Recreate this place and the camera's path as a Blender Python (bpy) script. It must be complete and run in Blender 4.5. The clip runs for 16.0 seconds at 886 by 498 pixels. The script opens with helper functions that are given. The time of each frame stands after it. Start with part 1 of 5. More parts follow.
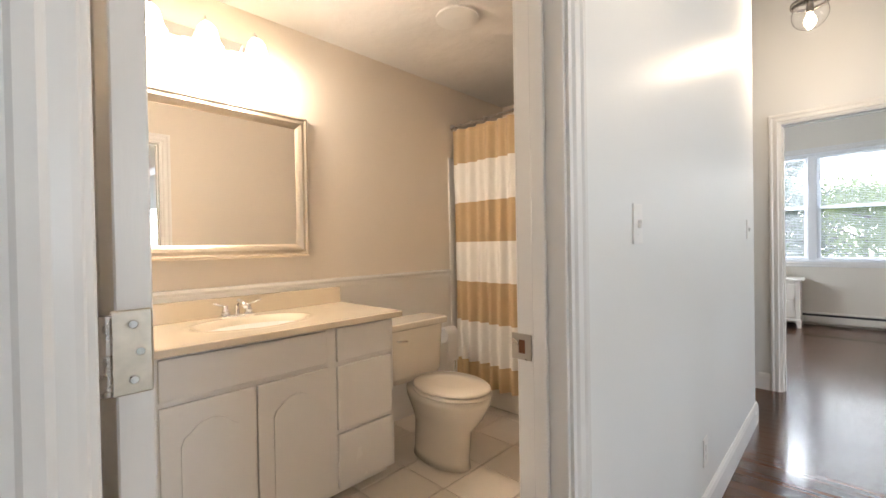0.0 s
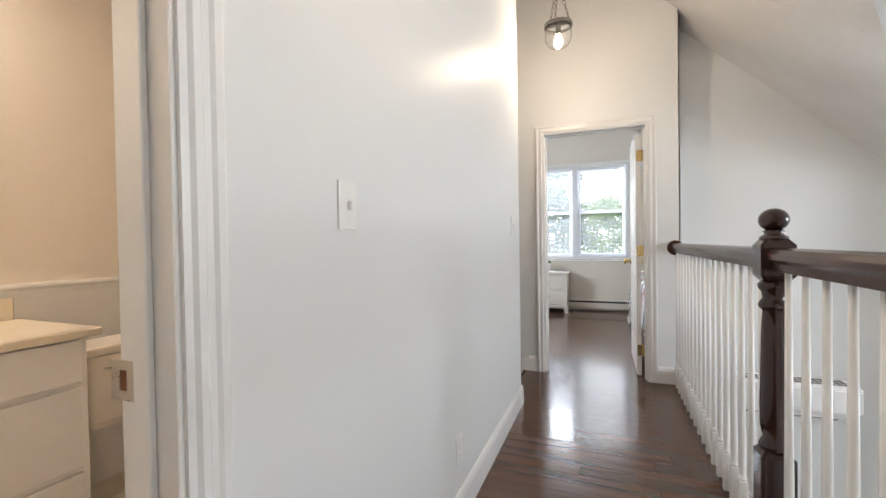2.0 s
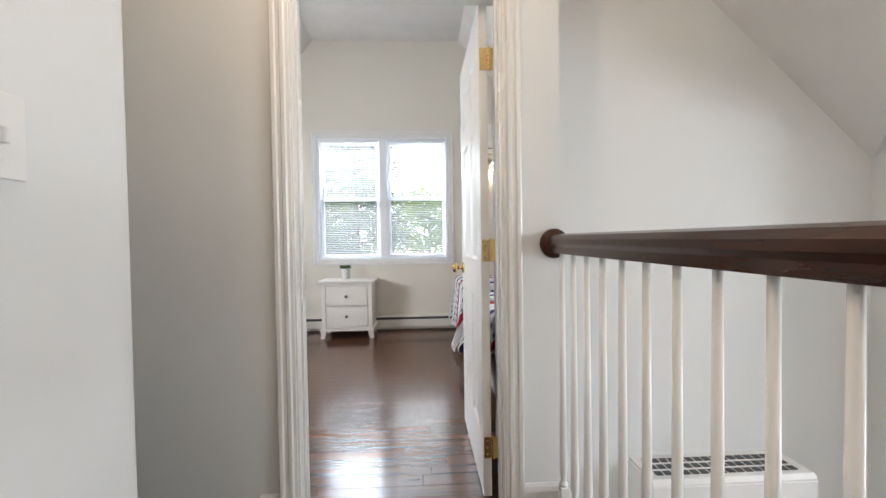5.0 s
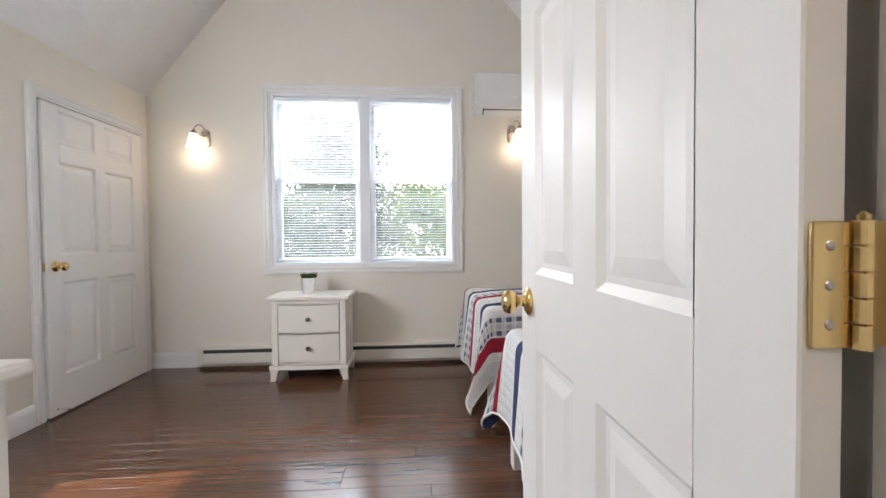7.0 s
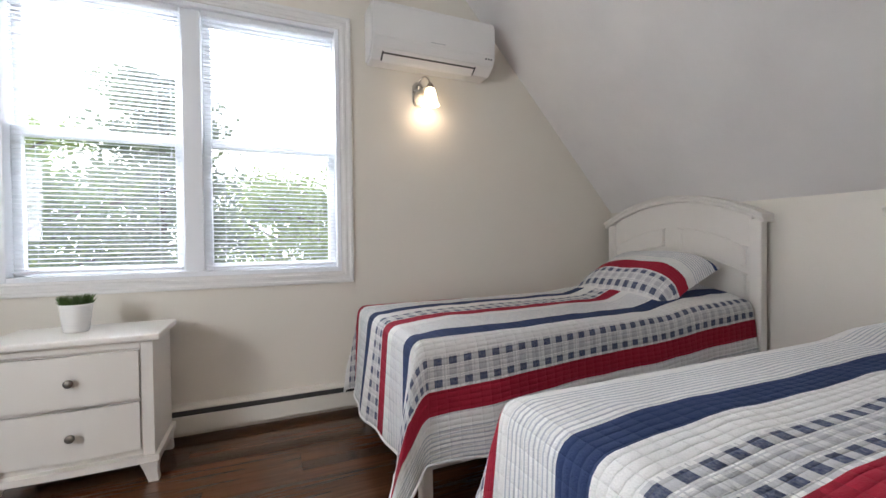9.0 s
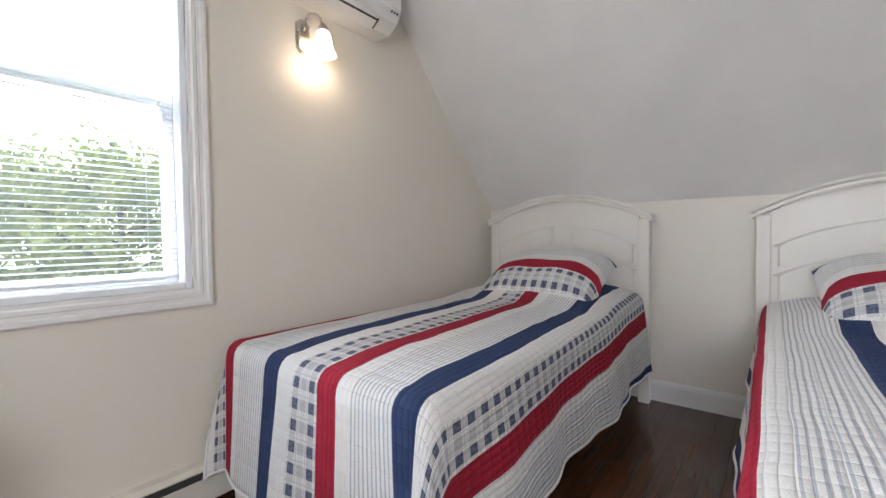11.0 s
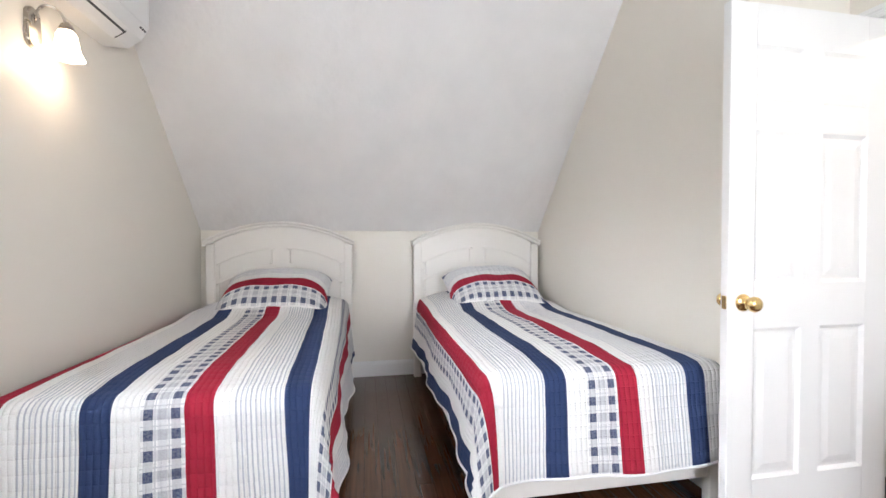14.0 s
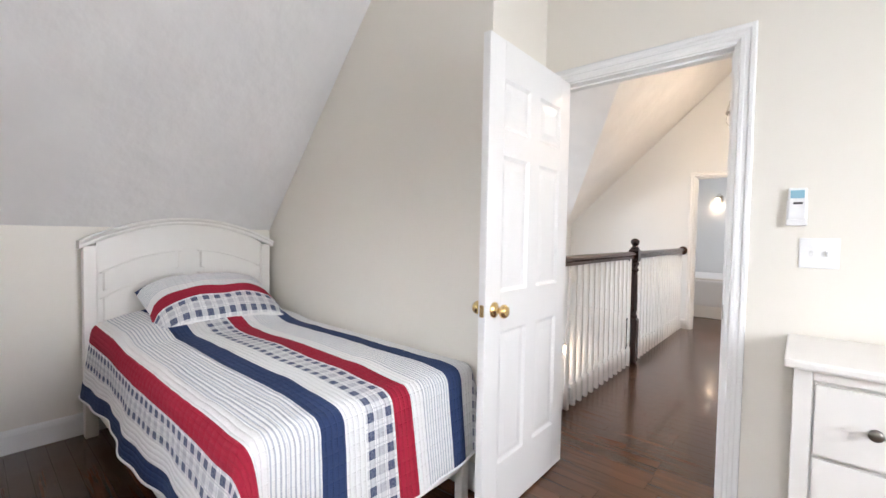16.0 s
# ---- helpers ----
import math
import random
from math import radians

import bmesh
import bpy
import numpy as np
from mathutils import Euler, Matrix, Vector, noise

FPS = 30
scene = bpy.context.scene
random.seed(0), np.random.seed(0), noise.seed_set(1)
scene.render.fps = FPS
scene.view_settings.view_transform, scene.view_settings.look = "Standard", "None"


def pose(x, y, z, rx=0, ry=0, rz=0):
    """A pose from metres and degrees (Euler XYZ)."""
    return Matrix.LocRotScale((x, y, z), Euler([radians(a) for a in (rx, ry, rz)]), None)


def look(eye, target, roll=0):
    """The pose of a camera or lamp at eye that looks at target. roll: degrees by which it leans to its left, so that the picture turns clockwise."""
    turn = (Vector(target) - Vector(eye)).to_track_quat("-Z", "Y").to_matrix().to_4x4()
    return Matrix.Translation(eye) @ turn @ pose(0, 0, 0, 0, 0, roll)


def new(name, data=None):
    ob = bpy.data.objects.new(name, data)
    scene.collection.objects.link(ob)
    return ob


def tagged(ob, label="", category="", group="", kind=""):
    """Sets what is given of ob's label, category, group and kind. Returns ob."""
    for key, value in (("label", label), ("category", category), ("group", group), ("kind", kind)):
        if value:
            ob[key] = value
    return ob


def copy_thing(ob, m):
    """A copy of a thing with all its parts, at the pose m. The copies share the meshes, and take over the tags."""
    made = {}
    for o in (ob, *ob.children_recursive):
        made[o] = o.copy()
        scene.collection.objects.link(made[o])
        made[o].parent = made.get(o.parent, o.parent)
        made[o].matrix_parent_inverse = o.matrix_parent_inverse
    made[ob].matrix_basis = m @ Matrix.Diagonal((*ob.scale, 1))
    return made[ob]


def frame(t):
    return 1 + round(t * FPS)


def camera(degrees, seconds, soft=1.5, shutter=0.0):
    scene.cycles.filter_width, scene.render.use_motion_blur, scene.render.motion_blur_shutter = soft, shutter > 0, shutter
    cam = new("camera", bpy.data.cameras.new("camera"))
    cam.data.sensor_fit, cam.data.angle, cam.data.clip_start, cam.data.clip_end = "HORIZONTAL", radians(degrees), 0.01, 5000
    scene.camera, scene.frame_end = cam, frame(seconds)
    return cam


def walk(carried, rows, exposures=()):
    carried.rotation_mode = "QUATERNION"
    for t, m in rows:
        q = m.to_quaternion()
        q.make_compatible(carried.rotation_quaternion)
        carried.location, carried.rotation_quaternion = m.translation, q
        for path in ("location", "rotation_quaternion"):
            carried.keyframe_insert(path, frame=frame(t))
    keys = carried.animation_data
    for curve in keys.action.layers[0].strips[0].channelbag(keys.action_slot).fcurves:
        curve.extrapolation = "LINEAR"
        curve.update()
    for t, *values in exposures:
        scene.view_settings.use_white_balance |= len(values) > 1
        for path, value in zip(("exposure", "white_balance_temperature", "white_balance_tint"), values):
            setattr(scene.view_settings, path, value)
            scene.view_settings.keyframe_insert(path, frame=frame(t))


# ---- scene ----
cam = camera(93.8, 16.0)
PATH = [
    (0, (0.053, 0.013, 1.18), (-1.345, 1.444, 1.16), -1.0),
    (0.5, (0.083, 0.047, 1.176), (-1.179, 1.598, 1.156), -0.9),
    (1, (0.127, 0.103, 1.155), (-0.958, 1.783, 1.132), -0.8),
    (1.5, (0.161, 0.258, 1.145), (-0.748, 2.039, 1.115), -0.8),
    (2, (0.187, 0.427, 1.14), (-0.547, 2.287, 1.109), -0.9),
    (2.5, (0.154, 0.656, 1.145), (-0.343, 2.593, 1.106), -0.8),
    (3, (0.163, 0.962, 1.131), (-0.064, 2.948, 1.087), -0.8),
    (3.5, (0.171, 1.276, 1.125), (0.122, 3.275, 1.077), -1.0),
    (4, (0.172, 1.675, 1.115), (0.212, 3.675, 1.075), -1.1),
    (6.5, (0.178, 3.617, 1.08), (0.294, 5.614, 1.021), -0.7),
    (7, (0.142, 3.937, 1.08), (0.275, 5.933, 1.031), -0.5),
    (7.5, (0.126, 4.262, 1.065), (0.357, 6.249, 1.026), -0.5),
    (8, (0.13, 4.533, 1.058), (0.5, 6.498, 1.02), -0.5),
    (8.5, (0.122, 4.815, 1.03), (0.656, 6.743, 1.012), -0.8),
    (9, (0.057, 5.003, 1.031), (0.847, 6.839, 0.997), -0.7),
    (11.5, (-0.247, 5.964, 1.066), (1.483, 6.967, 1.006), -0.7),
    (12, (-0.382, 6.027, 1.109), (1.486, 6.739, 1.053), -0.5),
    (12.5, (-0.567, 6.114, 1.144), (1.38, 6.566, 1.095), -0.5),
    (13, (-0.71, 6.221, 1.201), (1.275, 6.45, 1.136), -0.3),
    (13.5, (-0.848, 6.286, 1.165), (1.151, 6.243, 1.13), -0.3),
    (14, (-0.916, 6.299, 1.161), (1.05, 5.936, 1.124), -0.0),
    (14.5, (-0.89, 6.377, 1.259), (0.983, 5.682, 1.17), 0.2),
    (15, (-0.779, 6.379, 1.253), (0.954, 5.384, 1.166), 0.3),
    (15.5, (-0.643, 6.339, 1.243), (0.898, 5.067, 1.157), 0.7),
    (16, (-0.55, 6.348, 1.244), (0.758, 4.837, 1.171), 1.0),
]
walk(cam, [(t, look(eye, target, roll)) for t, eye, target, roll in PATH], [(0, 0.34, 6400, 11), (1, 0.32, 6500, 14), (2, 0.38, 6400, 11), (3.5, 0.4, 6400, 10), (6.5, 0.36, 6650, 14), (9, 0.2, 6600, 14), (11.5, 0.56, 6550, 14), (12.5, 0.88, 6550, 14), (14, 0.9, 6500, 14), (16, 0.7, 6500, 15)])

# ---- world, sun, window light, fill light ----
world = bpy.data.worlds.new("sky")
scene.world = world
world.use_nodes = True
wn = world.node_tree
sky = wn.nodes.new("ShaderNodeTexSky")
sky.sky_type = "NISHITA"
sky.sun_disc = False
sky.sun_elevation = radians(57)
sky.sun_rotation = radians(262)
wn.links.new(sky.outputs[0], wn.nodes["Background"].inputs[0])
wn.nodes["Background"].inputs[1].default_value = 0.15


def lamp(name, kind, energy, colour, m, size=0.1, size_y=None, angle=None):
    data = bpy.data.lights.new(name, kind)
    data.energy, data.color = energy, colour
    if kind == "AREA":
        data.shape, data.size, data.size_y = "RECTANGLE", size, size_y or size
    elif kind == "SUN":
        data.angle = radians(angle)
    else:
        data.shadow_soft_size = size
    ob = new(name, data)
    ob.matrix_world = m
    return ob


DAY, WARM = (0.86, 0.93, 1.0), (1.0, 0.79, 0.57)
lamp("sun", "SUN", 5.0, (1.0, 0.93, 0.82), look((-6, -0.6, 9.2), (0, 0, 0)), angle=0.5)
lamp("window_light_gable", "AREA", 600, DAY, look((-1.7, 9.5, 3.5), (0.5, 6.3, 0.8)), 3.2, 1.4)
lamp("window_light_side", "AREA", 44, DAY, look((-2.21, 5.45, 1.5), (0.6, 6.75, 1.4)), 1.1, 0.8)
lamp("window_light_wing", "AREA", 75, DAY, look((4.93, 2.2, 1.25), (0, 2.2, 0.9)), 1.5, 1.4)
# unseen fill lamp added to brighten the far room, which has no window
lamp("fill_light_far_room", "AREA", 40, DAY, look((-1.9, -2.0, 1.5), (0.5, -2.0, 1.0)), 1.2, 1.2)


# ---- materials ----
def material(name, colour, rough=0.5, metal=0.0, vary=0.06, scale=6.0, bump=0.0, bump_scale=120.0, coat=0.0, spec=0.5,
             stretch=(1, 1, 1), piece=0.0, relief=0.004):
    """A surface with variation at two scales and fine relief."""
    m = bpy.data.materials.new(name)
    m.use_nodes = True
    nt = m.node_tree
    b = nt.nodes["Principled BSDF"]
    b.inputs["Roughness"].default_value = rough
    b.inputs["Metallic"].default_value = metal
    b.inputs["Coat Weight"].default_value = coat
    b.inputs["Specular IOR Level"].default_value = spec
    co = nt.nodes.new("ShaderNodeTexCoord")
    mp = nt.nodes.new("ShaderNodeMapping")
    mp.inputs["Scale"].default_value = stretch
    nt.links.new(co.outputs["Object"], mp.inputs[0])
    n1 = nt.nodes.new("ShaderNodeTexNoise")
    n1.inputs["Scale"].default_value = scale
    n1.inputs["Detail"].default_value = 6
    nt.links.new(mp.outputs[0], n1.inputs[0])
    ramp = nt.nodes.new("ShaderNodeMix")
    ramp.data_type = "RGBA"
    lo = [max(0, c * (1 - vary)) for c in colour]
    hi = [min(1, c * (1 + vary)) for c in colour]
    ramp.inputs[6].default_value, ramp.inputs[7].default_value = (*lo, 1), (*hi, 1)
    nt.links.new(n1.outputs[0], ramp.inputs[0])
    last = ramp.outputs[2]
    if piece:
        info = nt.nodes.new("ShaderNodeObjectInfo")
        hsv = nt.nodes.new("ShaderNodeHueSaturation")
        mr = nt.nodes.new("ShaderNodeMapRange")
        mr.inputs[3].default_value, mr.inputs[4].default_value = 1 - piece, 1 + piece
        nt.links.new(info.outputs["Random"], mr.inputs[0])
        nt.links.new(mr.outputs[0], hsv.inputs["Value"])
        nt.links.new(last, hsv.inputs["Color"])
        last = hsv.outputs[0]
    nt.links.new(last, b.inputs["Base Color"])
    rr = nt.nodes.new("ShaderNodeMapRange")
    rr.inputs[3].default_value, rr.inputs[4].default_value = rough * 0.85, min(1, rough * 1.15)
    nt.links.new(n1.outputs[0], rr.inputs[0])
    nt.links.new(rr.outputs[0], b.inputs["Roughness"])
    if bump:
        n2 = nt.nodes.new("ShaderNodeTexNoise")
        n2.inputs["Scale"].default_value = bump_scale
        n2.inputs["Detail"].default_value = 4
        nt.links.new(mp.outputs[0], n2.inputs[0])
        bp = nt.nodes.new("ShaderNodeBump")
        bp.inputs["Strength"].default_value = bump
        bp.inputs["Distance"].default_value = relief
        nt.links.new(n2.outputs[0], bp.inputs["Height"])
        nt.links.new(bp.outputs[0], b.inputs["Normal"])
    return m


def wood_floor():
    m = material("stained_oak", (0.100, 0.042, 0.020), 0.2, vary=0.35, scale=4, bump=0.02, bump_scale=50, coat=0.15,
                 stretch=(0.8, 9, 9), piece=0.2)
    nt = m.node_tree
    co = nt.nodes.new("ShaderNodeTexCoord")
    mp = nt.nodes.new("ShaderNodeMapping")
    mp.inputs["Scale"].default_value = (1.0, 24, 1)
    n = nt.nodes.new("ShaderNodeTexNoise")
    n.inputs["Scale"].default_value, n.inputs["Detail"].default_value = 2.2, 8
    n.inputs["Distortion"].default_value = 0.8
    nt.links.new(co.outputs["Object"], mp.inputs[0])
    nt.links.new(mp.outputs[0], n.inputs[0])
    mix = nt.nodes.new("ShaderNodeMix")
    mix.data_type, mix.blend_type = "RGBA", "MULTIPLY"
    mix.inputs[0].default_value = 0.45
    r = nt.nodes.new("ShaderNodeValToRGB")
    r.color_ramp.elements[0].color, r.color_ramp.elements[1].color = (0.35, 0.33, 0.3, 1), (1.35, 1.3, 1.25, 1)
    r.color_ramp.elements[0].position, r.color_ramp.elements[1].position = 0.3, 0.7
    nt.links.new(n.outputs[0], r.inputs[0])
    b = nt.nodes["Principled BSDF"]
    src = b.inputs["Base Color"].links[0].from_socket
    nt.links.new(src, mix.inputs[6])
    nt.links.new(r.outputs[0], mix.inputs[7])
    nt.links.new(mix.outputs[2], b.inputs["Base Color"])
    return m


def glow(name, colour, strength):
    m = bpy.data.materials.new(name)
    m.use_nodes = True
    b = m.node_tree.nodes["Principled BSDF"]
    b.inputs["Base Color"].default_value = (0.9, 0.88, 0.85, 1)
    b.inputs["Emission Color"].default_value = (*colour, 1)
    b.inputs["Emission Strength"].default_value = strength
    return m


def glass(name, rough=0.0, tint=(1, 1, 1)):
    m = bpy.data.materials.new(name)
    m.use_nodes = True
    b = m.node_tree.nodes["Principled BSDF"]
    b.inputs["Base Color"].default_value = (*tint, 1)
    b.inputs["Transmission Weight"].default_value = 1
    b.inputs["Roughness"].default_value = rough
    b.inputs["IOR"].default_value = 1.45
    return m


PAINT = material("cream_wall_paint", (0.78, 0.735, 0.655), 0.42, vary=0.02, scale=1.3, bump=0.06, bump_scale=260, spec=0.35)
HALLPAINT = material("satin_hall_paint", (0.775, 0.78, 0.77), 0.4, vary=0.02, scale=1.1, bump=0.05, bump_scale=220, spec=0.22)
CEIL = material("swirled_ceiling_plaster", (0.78, 0.76, 0.74), 0.65, vary=0.085, scale=3.2, bump=1.0, bump_scale=4.5, spec=0.25, relief=0.016)
BATHPAINT = material("beige_bath_paint", (0.76, 0.69, 0.60), 0.45, vary=0.03, scale=1.4, bump=0.06, bump_scale=240)
TRIM = material("white_gloss_trim", (0.83, 0.82, 0.80), 0.26, vary=0.02, scale=3, bump=0.03, bump_scale=90)
DOORWHITE = material("white_door_paint", (0.82, 0.805, 0.78), 0.3, vary=0.02, scale=2.5, bump=0.06, bump_scale=50, stretch=(4, 4, 0.5))
FURN = material("ivory_lacquered_wood", (0.80, 0.765, 0.71), 0.35, vary=0.025, scale=4, bump=0.04, bump_scale=60)
FLOORWOOD = wood_floor()
DARKGAP = material("dark_joint", (0.02, 0.012, 0.008), 0.7)
RAILWOOD = material("dark_mahogany", (0.048, 0.015, 0.008), 0.25, vary=0.7, scale=7, bump=0.05, bump_scale=40, coat=0.15, stretch=(6, 0.8, 6))
NEWELWOOD = material("dark_mahogany_upright", (0.028, 0.009, 0.006), 0.18, vary=0.6, scale=7, bump=0.04, bump_scale=40, coat=0.25, stretch=(6, 6, 0.7))
BRASS = material("polished_brass", (0.80, 0.58, 0.26), 0.18, metal=1, vary=0.06, scale=20)
NICKEL = material("brushed_nickel", (0.50, 0.46, 0.41), 0.28, metal=1, vary=0.08, scale=30)
PEWTER = material("pewter_knob", (0.24, 0.22, 0.20), 0.32, metal=1, vary=0.12, scale=40)
CHROME = material("chrome", (0.85, 0.85, 0.86), 0.06, metal=1, vary=0.02)
SILVERFRAME = material("champagne_silver_frame", (0.72, 0.64, 0.53), 0.3, metal=0.85, vary=0.08, scale=12)
PLASTIC = material("white_plastic", (0.82, 0.81, 0.79), 0.35, vary=0.02)
DARKPLASTIC = material("dark_grey_plastic", (0.05, 0.05, 0.05), 0.4)
VINYL = material("white_window_vinyl", (0.85, 0.87, 0.90), 0.3, vary=0.02)
SLAT = material("white_blind_slat", (0.86, 0.88, 0.90), 0.4, vary=0.02)
PORCELAIN = material("bone_porcelain", (0.80, 0.74, 0.64), 0.1, vary=0.02, coat=0.5)
MARBLE = material("cultured_marble", (0.75, 0.66, 0.52), 0.16, vary=0.06, scale=5, coat=0.3)
TILE = material("beige_floor_tile", (0.72, 0.66, 0.58), 0.25, vary=0.12, scale=4, bump=0.05, bump_scale=30, piece=0.05)
GROUT = material("tile_grout", (0.42, 0.37, 0.31), 0.8)
HEATER = material("baseboard_heater_enamel", (0.76, 0.72, 0.65), 0.35, vary=0.03)
POT = material("white_ceramic_pot", (0.86, 0.85, 0.83), 0.25, vary=0.02)
GRASS = material("potted_grass", (0.07, 0.13, 0.03), 0.6, vary=0.4, scale=60)
GLASS = glass("window_glass")
# a faint pale translucent share added to the panes, imitating window glare
glare_veil = GLASS.node_tree.nodes.new("ShaderNodeBsdfTranslucent")
glare_veil.inputs[0].default_value = (0.9, 0.95, 1.0, 1)
veil_mix = GLASS.node_tree.nodes.new("ShaderNodeMixShader")
veil_mix.inputs[0].default_value = 0.022
GLASS.node_tree.links.new(GLASS.node_tree.nodes["Principled BSDF"].outputs[0], veil_mix.inputs[1])
GLASS.node_tree.links.new(glare_veil.outputs[0], veil_mix.inputs[2])
GLASS.node_tree.links.new(veil_mix.outputs[0], GLASS.node_tree.nodes["Material Output"].inputs[0])
GLOBE = glass("clear_globe_glass")
BULB = glow("warm_bulb", (1.0, 0.80, 0.52), 12)
SHADE = glow("lit_frosted_shade", (1.0, 0.80, 0.55), 4.0)
BATHSHADE = glow("lit_bath_shade", (1.0, 0.78, 0.50), 7.0)
SHEET = material("white_sheet", (0.80, 0.79, 0.78), 0.8, vary=0.03, bump=0.2, bump_scale=40)
SCREEN = material("pale_blue_display", (0.25, 0.48, 0.58), 0.3)
CONCRETE = material("lower_storey_floor", (0.22, 0.15, 0.10), 0.4, vary=0.2)
def let_light_through(m, share):
    """Mixes light that passes through thin leaves and slats into a material."""
    nt = m.node_tree
    p = nt.nodes["Principled BSDF"]
    tr = nt.nodes.new("ShaderNodeBsdfTranslucent")
    mx = nt.nodes.new("ShaderNodeMixShader")
    mx.inputs[0].default_value = share
    src = p.inputs["Base Color"].links[0].from_socket
    nt.links.new(src, tr.inputs[0])
    nt.links.new(p.outputs[0], mx.inputs[1])
    nt.links.new(tr.outputs[0], mx.inputs[2])
    nt.links.new(mx.outputs[0], nt.nodes["Material Output"].inputs[0])
    return m


let_light_through(SLAT, 0.5)
MIRROR = material("mirror_silver", (0.93, 0.93, 0.92), 0.01, metal=1, vary=0.0)


# ---- mesh helpers ----
def link(name, bm, mat, parent=None, label="", smooth=False):
    me = bpy.data.meshes.new(name)
    bmesh.ops.recalc_face_normals(bm, faces=bm.faces)
    if smooth:
        for fc in bm.faces:
            fc.smooth = True
    bm.to_mesh(me)
    bm.free()
    if mat:
        me.materials.append(mat)
    ob = new(name, me)
    if parent:
        ob.parent = parent
    if label:
        ob["label"] = label
    return ob


def part(name, bm, mat, parent, label="", smooth=False):
    return link(name, bm, mat, parent, label, smooth)


def add_box(bm, lo, hi, bevel=0.0, segs=1):
    """A box between two corners, with bevelled edges."""
    c = [(a + b) / 2 for a, b in zip(lo, hi)]
    s = [abs(b - a) for a, b in zip(lo, hi)]
    r = bmesh.ops.create_cube(bm, size=1, matrix=Matrix.Translation(c) @ Matrix.Diagonal((*s, 1)))
    if bevel:
        edges = list({e for v in r["verts"] for e in v.link_edges})
        bmesh.ops.bevel(bm, geom=edges, offset=min(bevel, min(s) * 0.45), segments=segs, profile=0.6, affect="EDGES")
    return bm


def box(lo, hi, bevel=0.0, segs=1):
    return add_box(bmesh.new(), lo, hi, bevel, segs)


def boxes(*pairs, bevel=0.0):
    bm = bmesh.new()
    for lo, hi in pairs:
        add_box(bm, lo, hi, bevel)
    return bm


def add_lathe(bm, profile, n=24, m=Matrix.Identity(4)):
    """A turned body: profile of (radius, height), around m's z."""
    rings = []
    for r, z in profile:
        rings.append([bm.verts.new(m @ Vector((max(r, 1e-4) * math.cos(2 * math.pi * i / n), max(r, 1e-4) * math.sin(2 * math.pi * i / n), z))) for i in range(n)])
    for a, b in zip(rings, rings[1:]):
        for i in range(n):
            bm.faces.new((a[i], a[(i + 1) % n], b[(i + 1) % n], b[i]))
    bm.faces.new(rings[0][::-1])
    bm.faces.new(rings[-1])
    return bm


def lathe(profile, n=24, m=Matrix.Identity(4)):
    return add_lathe(bmesh.new(), profile, n, m)


def add_prism(bm, outline, axis, a, b):
    """Extrudes a 2D outline along an axis from a to b (the outline lies in the other two axes, in order)."""
    def p(q, w):
        v = list(q)
        v.insert("xyz".index(axis), w)
        return bm.verts.new(v)
    lo = [p(q, a) for q in outline]
    hi = [p(q, b) for q in outline]
    n = len(outline)
    bm.faces.new(lo[::-1])
    bm.faces.new(hi)
    for i in range(n):
        bm.faces.new((lo[i], lo[(i + 1) % n], hi[(i + 1) % n], hi[i]))
    return bm


def prism(outline, axis, a, b):
    return add_prism(bmesh.new(), outline, axis, a, b)


def add_slab(bm, pts, thick):
    """A thick flat polygon; thick: a vector from its seen face to its back."""
    t = Vector(thick)
    lo = [bm.verts.new(p) for p in pts]
    hi = [bm.verts.new(Vector(p) + t) for p in pts]
    bm.faces.new(lo)
    bm.faces.new(hi[::-1])
    n = len(pts)
    for i in range(n):
        bm.faces.new((lo[i], hi[i], hi[(i + 1) % n], lo[(i + 1) % n]))
    return bm


def add_tube(bm, path, r, n=10):
    """A round rod along a path of points."""
    path = [Vector(p) for p in path]
    rings = []
    for i, p in enumerate(path):
        d = (path[min(i + 1, len(path) - 1)] - path[max(i - 1, 0)]).normalized()
        side = d.cross(Vector((0.13, 0.21, 1)) if abs(d.z) < 0.9 else Vector((1, 0.2, 0))).normalized()
        up = side.cross(d)
        rings.append([bm.verts.new(p + r * (math.cos(2 * math.pi * k / n) * side + math.sin(2 * math.pi * k / n) * up)) for k in range(n)])
    for a, b in zip(rings, rings[1:]):
        for k in range(n):
            bm.faces.new((a[k], a[(k + 1) % n], b[(k + 1) % n], b[k]))
    bm.faces.new(rings[0][::-1])
    bm.faces.new(rings[-1])
    return bm


def tube(path, r, n=10):
    return add_tube(bmesh.new(), path, r, n)


def thing(name, label, category, at=(0, 0, 0), group="", turn=0, kind=""):
    ob = new(name)
    ob.empty_display_size = 0.1
    ob.matrix_basis = pose(*at, 0, 0, turn)
    return tagged(ob, label, category, group, kind)


def structure(name, bm, mat, label, category, smooth=False):
    return tagged(link(name, bm, mat, smooth=smooth), label, category, kind="structure")


# ---- plan ----
TOP = 3.5
XL, XR, Y0, Y1 = -2.10, 2.69, 4.22, 7.60          # bedroom
YJ = 4.74                                         # bedroom wall beside the bed
XW, XB, YC = -0.38, -0.50, 3.32                   # hall wall face, bath face, end at the stairs
YF = -0.12                                        # far hall wall
OPL, OPR, OPH = -0.305, 0.48, 2.05                # bedroom doorway
LOW = -2.6
BF = -0.06                                        # bathroom floor
WL, WT = -1.085, 2.34                             # left and top of the gable window
ZK = 2.29                                         # top of the closet wall

